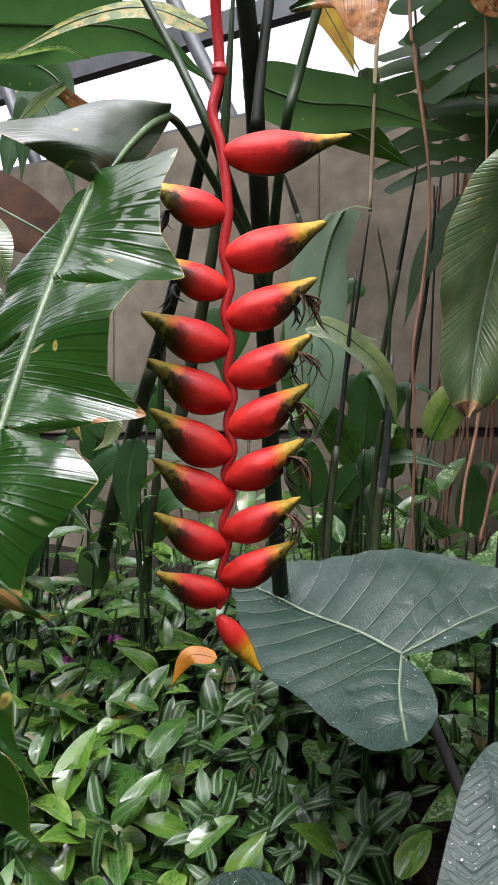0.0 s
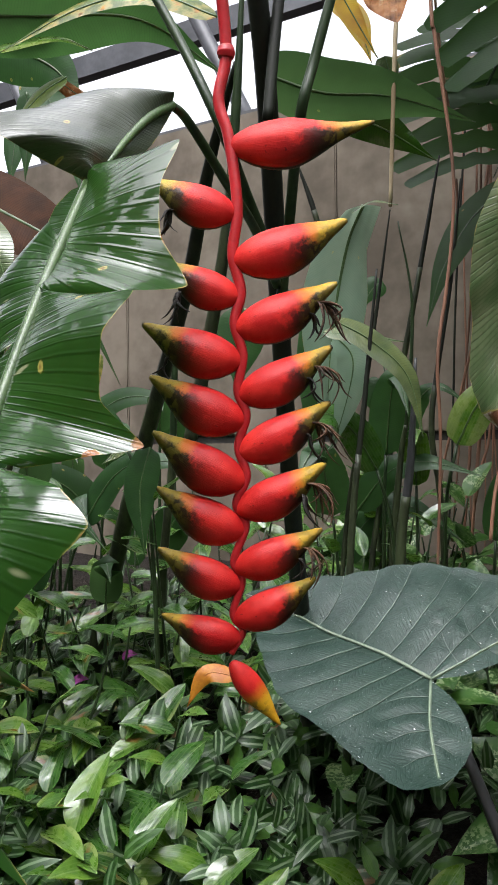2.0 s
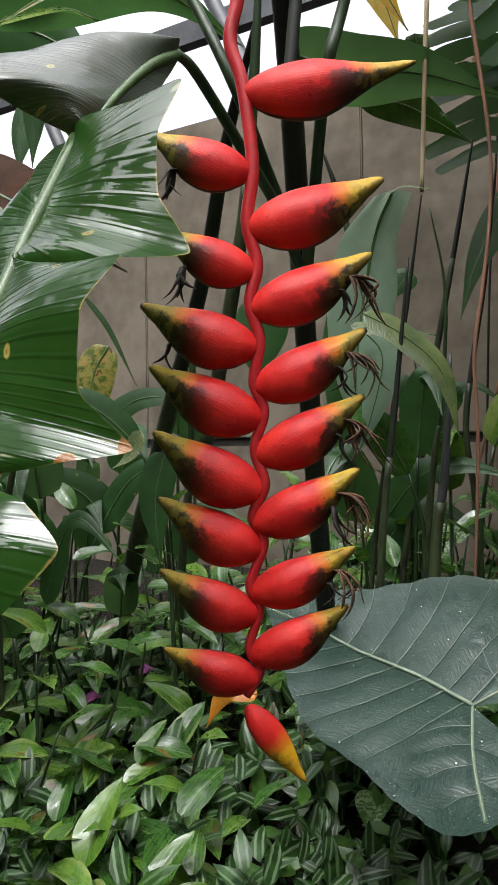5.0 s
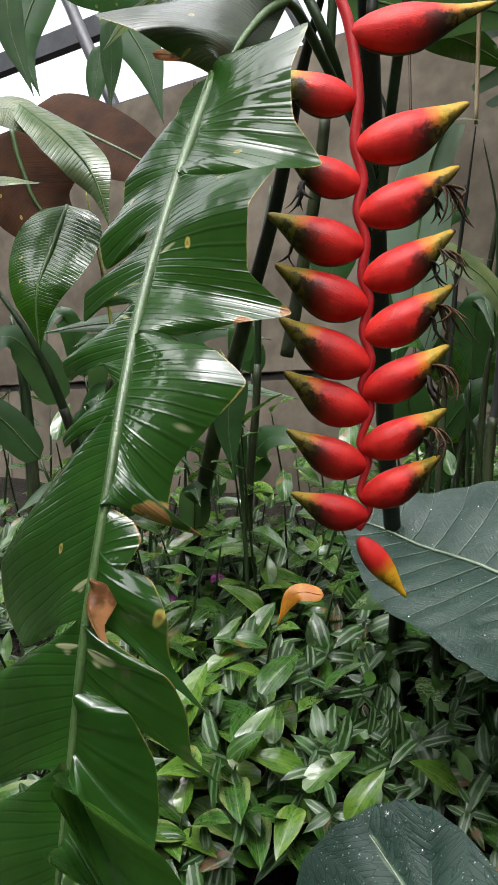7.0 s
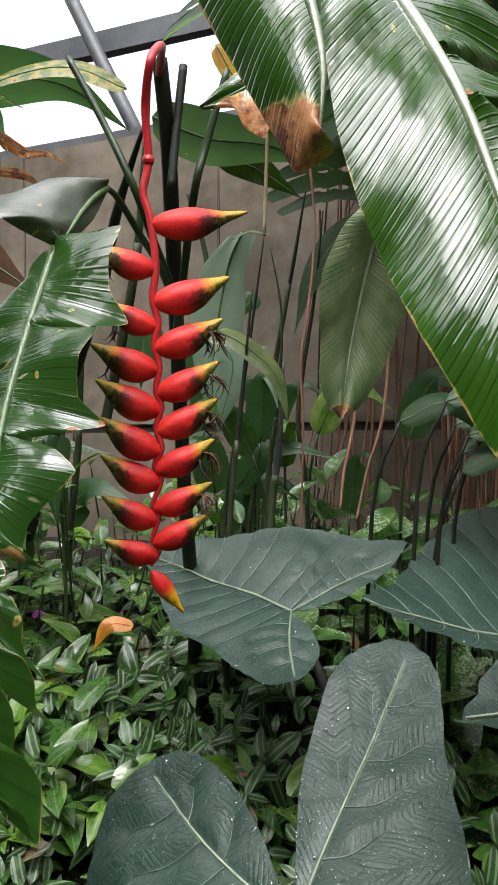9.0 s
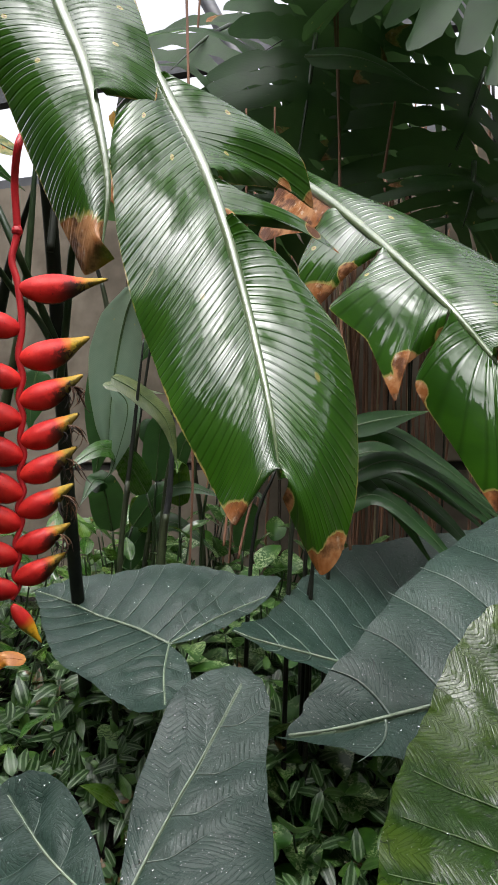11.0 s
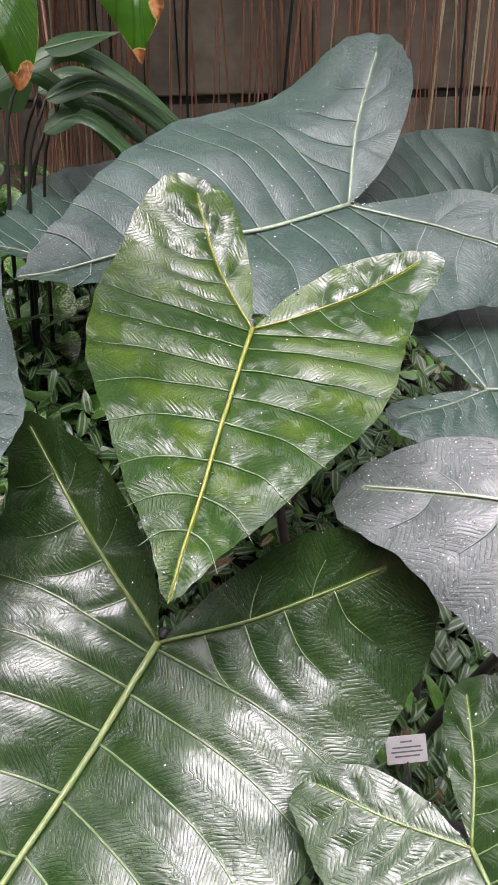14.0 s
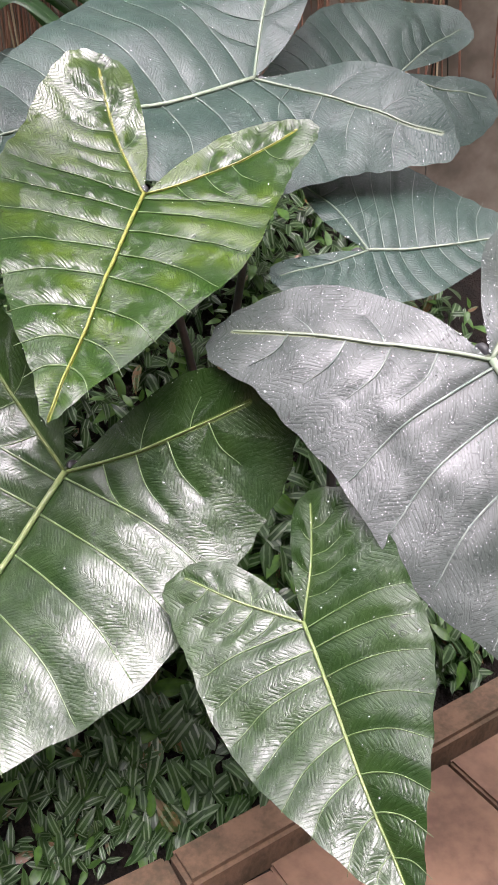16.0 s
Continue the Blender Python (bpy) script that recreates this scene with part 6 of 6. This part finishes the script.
monstera_leaf("dark split monstera leaf with holes against the light", (0.638, 1.992, 2.447), (0.495, 1.945, 2.145), 0.36, (0, -0.9, 0.3), DARK_LEAF, 2, 7)
monstera_leaf("dark split monstera leaf with holes against the light", (0.583, 1.53, 2.588), (0.522, 1.505, 2.22), 0.4, (0, -0.9, 0.3), DARK_LEAF, 4, 7)
monstera_leaf("dark split monstera leaf with holes against the light", (0.797, 1.583, 2.776), (0.489, 1.65, 2.598), 0.42, (0, -0.9, 0.2), DARK_LEAF, 5, 7)
monstera_leaf("dark split monstera leaf with holes against the light", (0.968, 1.458, 2.51), (0.822, 1.449, 2.156), 0.42, (0.2, -0.9, 0.3), DARK_LEAF, 6, 7)
monstera_leaf("dark split monstera leaf with holes against the light", (1.001, 1.642, 2.862), (0.825, 1.586, 2.557), 0.4, (0.2, -0.9, 0.2), DARK_LEAF, 7, 7)
monstera_leaf("dark split monstera leaf with holes against the light", (0.749, 1.697, 2.719), (0.78, 1.706, 2.303), 0.36, (0.2, -0.9, 0.2), DARK_LEAF, 8, 7)
monstera_leaf("dark split monstera leaf with holes against the light", (1.081, 1.144, 2.201), (0.909, 1.125, 2.01), 0.26, (0.2, -0.8, 0.5), DARK_LEAF, 9, 7)
monstera_leaf("dark split monstera leaf with holes against the light", (1.241, 1.088, 2.247), (1.105, 1.046, 2.008), 0.28, (0.2, -0.8, 0.5), DARK_LEAF, 10, 7)
monstera_leaf("dark split monstera leaf with holes against the light", (0.857, 1.293, 2.223), (0.824, 1.28, 2.077), 0.26, (0.2, -0.8, 0.5), DARK_LEAF, 11, 7)
monstera_leaf("dark split monstera leaf with holes against the light", (1.314, 0.992, 2.179), (1.234, 0.989, 1.983), 0.28, (0.2, -0.8, 0.5), DARK_LEAF, 12, 7)
monstera_leaf("dark split monstera leaf with holes against the light", (1.234, 0.822, 1.928), (1.218, 0.798, 1.818), 0.08, (0.2, -0.8, 0.5), DARK_LEAF, 13, 4)

# ---- low plants at the foot of the wall ----
rnd = random.Random(5)
for i in range(34):
    x = rnd.uniform(0.15, 1.35)
    y = min(2.55 - 0.6 * x, rnd.uniform(1.6, 2.4))
    leafy_plant("mottled_plant", "bushy plant with cream-mottled green leaves below the wall", x, y, ground_height(x, y), rnd.randrange(4, 6), rnd.uniform(0.09, 0.13), MOTTLED, 40 + i, 0.62, rnd.uniform(0.14, 0.36), "mottled plants")
for i, (x, y, s) in enumerate(((0.42, 1.45, 0.14), (0.52, 1.5, 0.13), (0.60, 1.38, 0.12), (0.50, 1.30, 0.11))):
    leafy_plant("mottled_plant", "low plant with yellow-green mottled leaves", x, y, ground_height(x, y), 4, s, MOTTLED, 80 + i, 0.66, 0.12, "mottled plants")
for i in range(20):
    x, y = rnd.uniform(-0.95, 0.30), rnd.uniform(1.75, 2.45)
    leafy_plant("green_plant", "leafy green plant with glossy pointed leaves", x, y, ground_height(x, y), rnd.randrange(5, 8), rnd.uniform(0.08, 0.11), FRESH, 100 + i, 0.42, rnd.uniform(0.2, 0.45), "green plants")
for i, (x, y, h) in enumerate(((-0.33, 1.45, 0.16), (-0.30, 1.28, 0.12), (-0.42, 1.62, 0.34), (-0.5, 1.5, 0.30), (-0.22, 1.6, 0.15), (-0.47, 1.35, 0.16), (-0.36, 1.75, 0.28), (-0.60, 1.60, 0.34), (-0.12, 1.75, 0.16), (-0.28, 1.08, 0.07), (-0.36, 1.15, 0.07), (-0.13, 1.02, 0.06), (-0.30, 0.92, 0.06), (-0.05, 1.25, 0.07), (0.12, 1.05, 0.06), (-0.45, 1.02, 0.07), (0.25, 0.85, 0.06), (-0.18, 0.80, 0.06))):
    leafy_plant("green_plant", "fresh green plant with shining pointed leaves", x, y, ground_height(x, y), 6, 0.095, FRESH, 140 + i, 0.44, h, "green plants")
for i, (x, y, s) in enumerate(((-0.421, 1.615, 0.100), (-0.343, 1.385, 0.125), (-0.240, 1.365, 0.120), (-0.148, 1.336, 0.120), (-0.323, 1.455, 0.110), (-0.249, 1.655, 0.100), (-0.112, 1.545, 0.100), (-0.398, 1.455, 0.110), (-0.194, 1.378, 0.110), (-0.310, 1.283, 0.100), (-0.081, 1.308, 0.100), (0.178, 1.310, 0.100), (-0.296, 1.599, 0.110), (-0.449, 1.734, 0.110), (-0.210, 1.472, 0.100), (-0.048, 1.351, 0.100))):
    leafy_plant("green_plant", "low green plant with broad shining leaves among the creepers", x, y, ground_height(x, y) + 0.03, 4, s, FRESH, 170 + i, 0.46, 0.09, "green plants", 2)
# canopy leaves near the wall, filled in to shade it
rnd = random.Random(33)
for i in range(9):
    x = rnd.uniform(0.35, 2.3)
    y = rnd.uniform(1.15, 1.9) - 0.25 * max(0.0, x - 1.0)
    z = 2.62 + rnd.uniform(0, 0.6)
    a = rnd.uniform(3.6, 5.8)
    monstera_leaf("large dark split monstera leaf added to the high canopy", (x, y, z), (x + 0.34 * math.cos(a), y + 0.34 * math.sin(a), z - rnd.uniform(0.1, 0.3)), 0.46, (rnd.uniform(-0.3, 0.3), rnd.uniform(-0.7, 0.0), 1), DARK_LEAF, 60 + i, 7, True)
# more leaves overhead, out of view, added to darken reflections from the right
for i in range(8):
    x, y, z = rnd.uniform(1.0, 2.3), rnd.uniform(-0.1, 1.0), rnd.uniform(2.55, 3.1)
    a = rnd.uniform(0, 6.28)
    monstera_leaf("large dark split monstera leaf added to the high canopy", (x, y, z), (x + 0.36 * math.cos(a), y + 0.36 * math.sin(a), z - rnd.uniform(0.0, 0.2)), 0.5, (rnd.uniform(-0.4, 0.2), rnd.uniform(-0.5, 0.2), 1), DARK_LEAF, 90 + i, 7, True)
# tall heliconias out of view, added so their arching leaves break up reflected sky
for px, py in ((-1.7, -2.3), (1.9, -2.2), (-1.9, -0.4), (0.2, -3.2)):
    tall = thing("unseen_heliconia", "unseen tall heliconia with broad green leaves, added to break up sky reflections", "plant", "tall heliconias")
    tube("stem", [(px, py, -0.05), (px + 0.03, py, 1.2), (px, py + 0.05, 2.4)], [0.04, 0.035, 0.025], STEM_GREEN, tall, 6, 10)
    for i in range(7):
        a = 6.28 * i / 7 + rnd.uniform(-0.4, 0.4)
        ln, out, z = rnd.uniform(1.0, 1.4), rnd.uniform(0.15, 0.45), rnd.uniform(2.9, 3.7)
        c, s = math.cos(a), math.sin(a)
        b0 = (px + c * out, py + s * out, z - 0.15)
        tube("leaf_stalk", [(px, py + 0.05, 2.3), (px + c * out * 0.4, py + s * out * 0.4, (2.3 + z) / 2), b0], [0.014, 0.012, 0.008], STEM_GREEN, tall, 5, 6)
        strap_simple("leaf", [b0, (px + c * (out + ln * 0.5), py + s * (out + ln * 0.5), z + 0.1), (px + c * (out + ln), py + s * (out + ln), z - 0.25)], rnd.uniform(0.30, 0.42), (rnd.uniform(-0.3, 0.3), rnd.uniform(-0.3, 0.3), 1), STRAP_UNDER, "", root=tall)

# ---- small things ----
def fallen(name, label, pts, width, up, material):
    ob = strap_simple(name, pts, width, up, material, label, rib_material=material)
    return ob


fallen("dead_leaf", "curled orange dying leaf lying on the creepers", [(-0.061, 1.664, 1.152), (-0.115, 1.664, 1.155), (-0.151, 1.664, 1.095)], 0.036, (0.3, -0.7, 0.6), ORANGE)
for p in ((-0.304, 1.505, 0.965), (-0.384, 1.754, 1.119), (-0.303, 1.854, 1.143),):
    ob = thing("fallen_petal", "small magenta petal among the leaves", "petal", "fallen petals")
    strap_simple("petal", [Vector(p), Vector(p) + Vector((0.018, -0.004, 0.008)), Vector(p) + Vector((0.036, 0, 0.004))], 0.022, (0, -0.6, 0.8), MAGENTA, "", root=ob)

tag = thing("plant_label", "small white plant label with unreadable grey print on a stake", "label")
at_tag = pose(0.849, 0.334, 0.379, 62, 0, -22)
card = box("card", (-0.039, -0.025, 0), (0.039, 0.025, 0.0025), CARD, tag, 0.001)
card.matrix_basis = at_tag
for k, (w, yy) in enumerate(((0.022, 0.014), (0.055, 0.004), (0.06, -0.004), (0.048, -0.012))):
    box("print_bar", (-w / 2, yy - 0.0014, 0.003), (w / 2, yy + 0.0014, 0.0034), INK, card)
tube("stake", [at_tag @ Vector((0, -0.02, -0.002)), at_tag @ Vector((0, -0.06, -0.004)), Vector((0.86, 0.36, 0.10))], [0.003, 0.003, 0.003], STEEL, tag, 3, 6)


# ---- creeping ground cover ----
def creeping_leaf(length, width, bend):
    """A small pointed leaf in its own plane: verts, faces, map."""
    prof = ((0, 0.05), (0.18, 0.75), (0.42, 1.0), (0.68, 0.72), (0.88, 0.3), (1.0, 0.02))
    vs, uv = [], []
    for s, w in prof:
        for k in (-1, 0, 1):
            vs.append((k * w * width / 2, s * length, -bend * length * s * s + (0.10 * width * w if k else 0)))
            uv.append((k * w, s))
    return np.array(vs), grid_faces(len(prof), 3), uv


rnd = random.Random(7)
SHAPES = [creeping_leaf(l, w, b) for l, w, b in ((0.060, 0.025, 0.25), (0.070, 0.027, 0.4), (0.054, 0.024, 0.15), (0.064, 0.030, 0.5))]
bed = thing("creeping_plants", "dense creeping striped tradescantia with silver-banded green leaves", "plant", kind="stuff")
allv, allf, alluv = [], [], []
count = 0
LEAF_MESH = []
for vs, fs, uv in SHAPES:
    ob = link_mesh("leaf", vs, fs, TRAD, bed, uv)
    LEAF_MESH.append(ob)
for i in range(3900):
    x, y = rnd.uniform(-1.5, 1.75), 0.18 + 2.1 * rnd.random() ** 1.35
    if i >= 3600:
        x, y = rnd.uniform(-0.1, 1.0), rnd.uniform(0.19, 0.65)
    edge = 0.16 + 0.06 * max(0, x - 0.6)
    if y < edge + 0.02 or y > 2.65 - 0.6 * x:
        continue
    g = ground_height(x, y)
    hgt = (rnd.uniform(0.02, 0.12) + 0.05 * noise.noise(Vector((x * 6, y * 6, 3.3)))) * (0.5 + min(1, (y - edge) * 1.6))
    lean = Vector((rnd.uniform(-0.7, 0.7), -0.7 + rnd.uniform(-0.5, 0.5), 1)).normalized()
    tip = Vector((x, y, g)) + lean * hgt
    quat = Vector((0, 0, 1)).rotation_difference(lean).to_matrix().to_4x4()
    big = (0.6 + 0.55 * rnd.random()) * (0.72 + 0.28 * min(1, (y - edge) / 0.6)) * (1.45 if x > 0.35 and y < 0.75 else 1.0)
    for k in range(rnd.choice((5, 6, 7))):
        a = k * 137.5 + rnd.uniform(-20, 20)
        m = Matrix.Translation(tip - lean * 0.012 * k) @ quat @ pose(0, 0, 0, 0, 0, a) @ pose(0, 0.002, 0, rnd.uniform(-5, 45) - 6 * k, rnd.uniform(-15, 15), 0) @ Matrix.Diagonal((big, big, big, 1))
        j = rnd.randrange(4)
        if 0.45 < x < 0.8 and y < 0.32 and count < 280:
            count += 1
            ob = new("leaf", LEAF_MESH[j].data)
            ob.parent = bed
            ob.matrix_basis = m
        else:
            base_i = len(allv)
            allv += [m @ Vector(v) for v in SHAPES[j][0]]
            allf += [tuple(q + base_i for q in f) for f in SHAPES[j][1]]
            alluv += SHAPES[j][2]
tagged(link_mesh("foliage", allv, allf, TRAD, bed, alluv), kind="stuff")
for ob, (px, py) in zip(LEAF_MESH, ((0.5, 0.24), (0.56, 0.22), (0.62, 0.25), (0.68, 0.23))):
    ob.matrix_basis = pose(px, py, ground_height(px, py) + 0.06, 10, 5, 200)
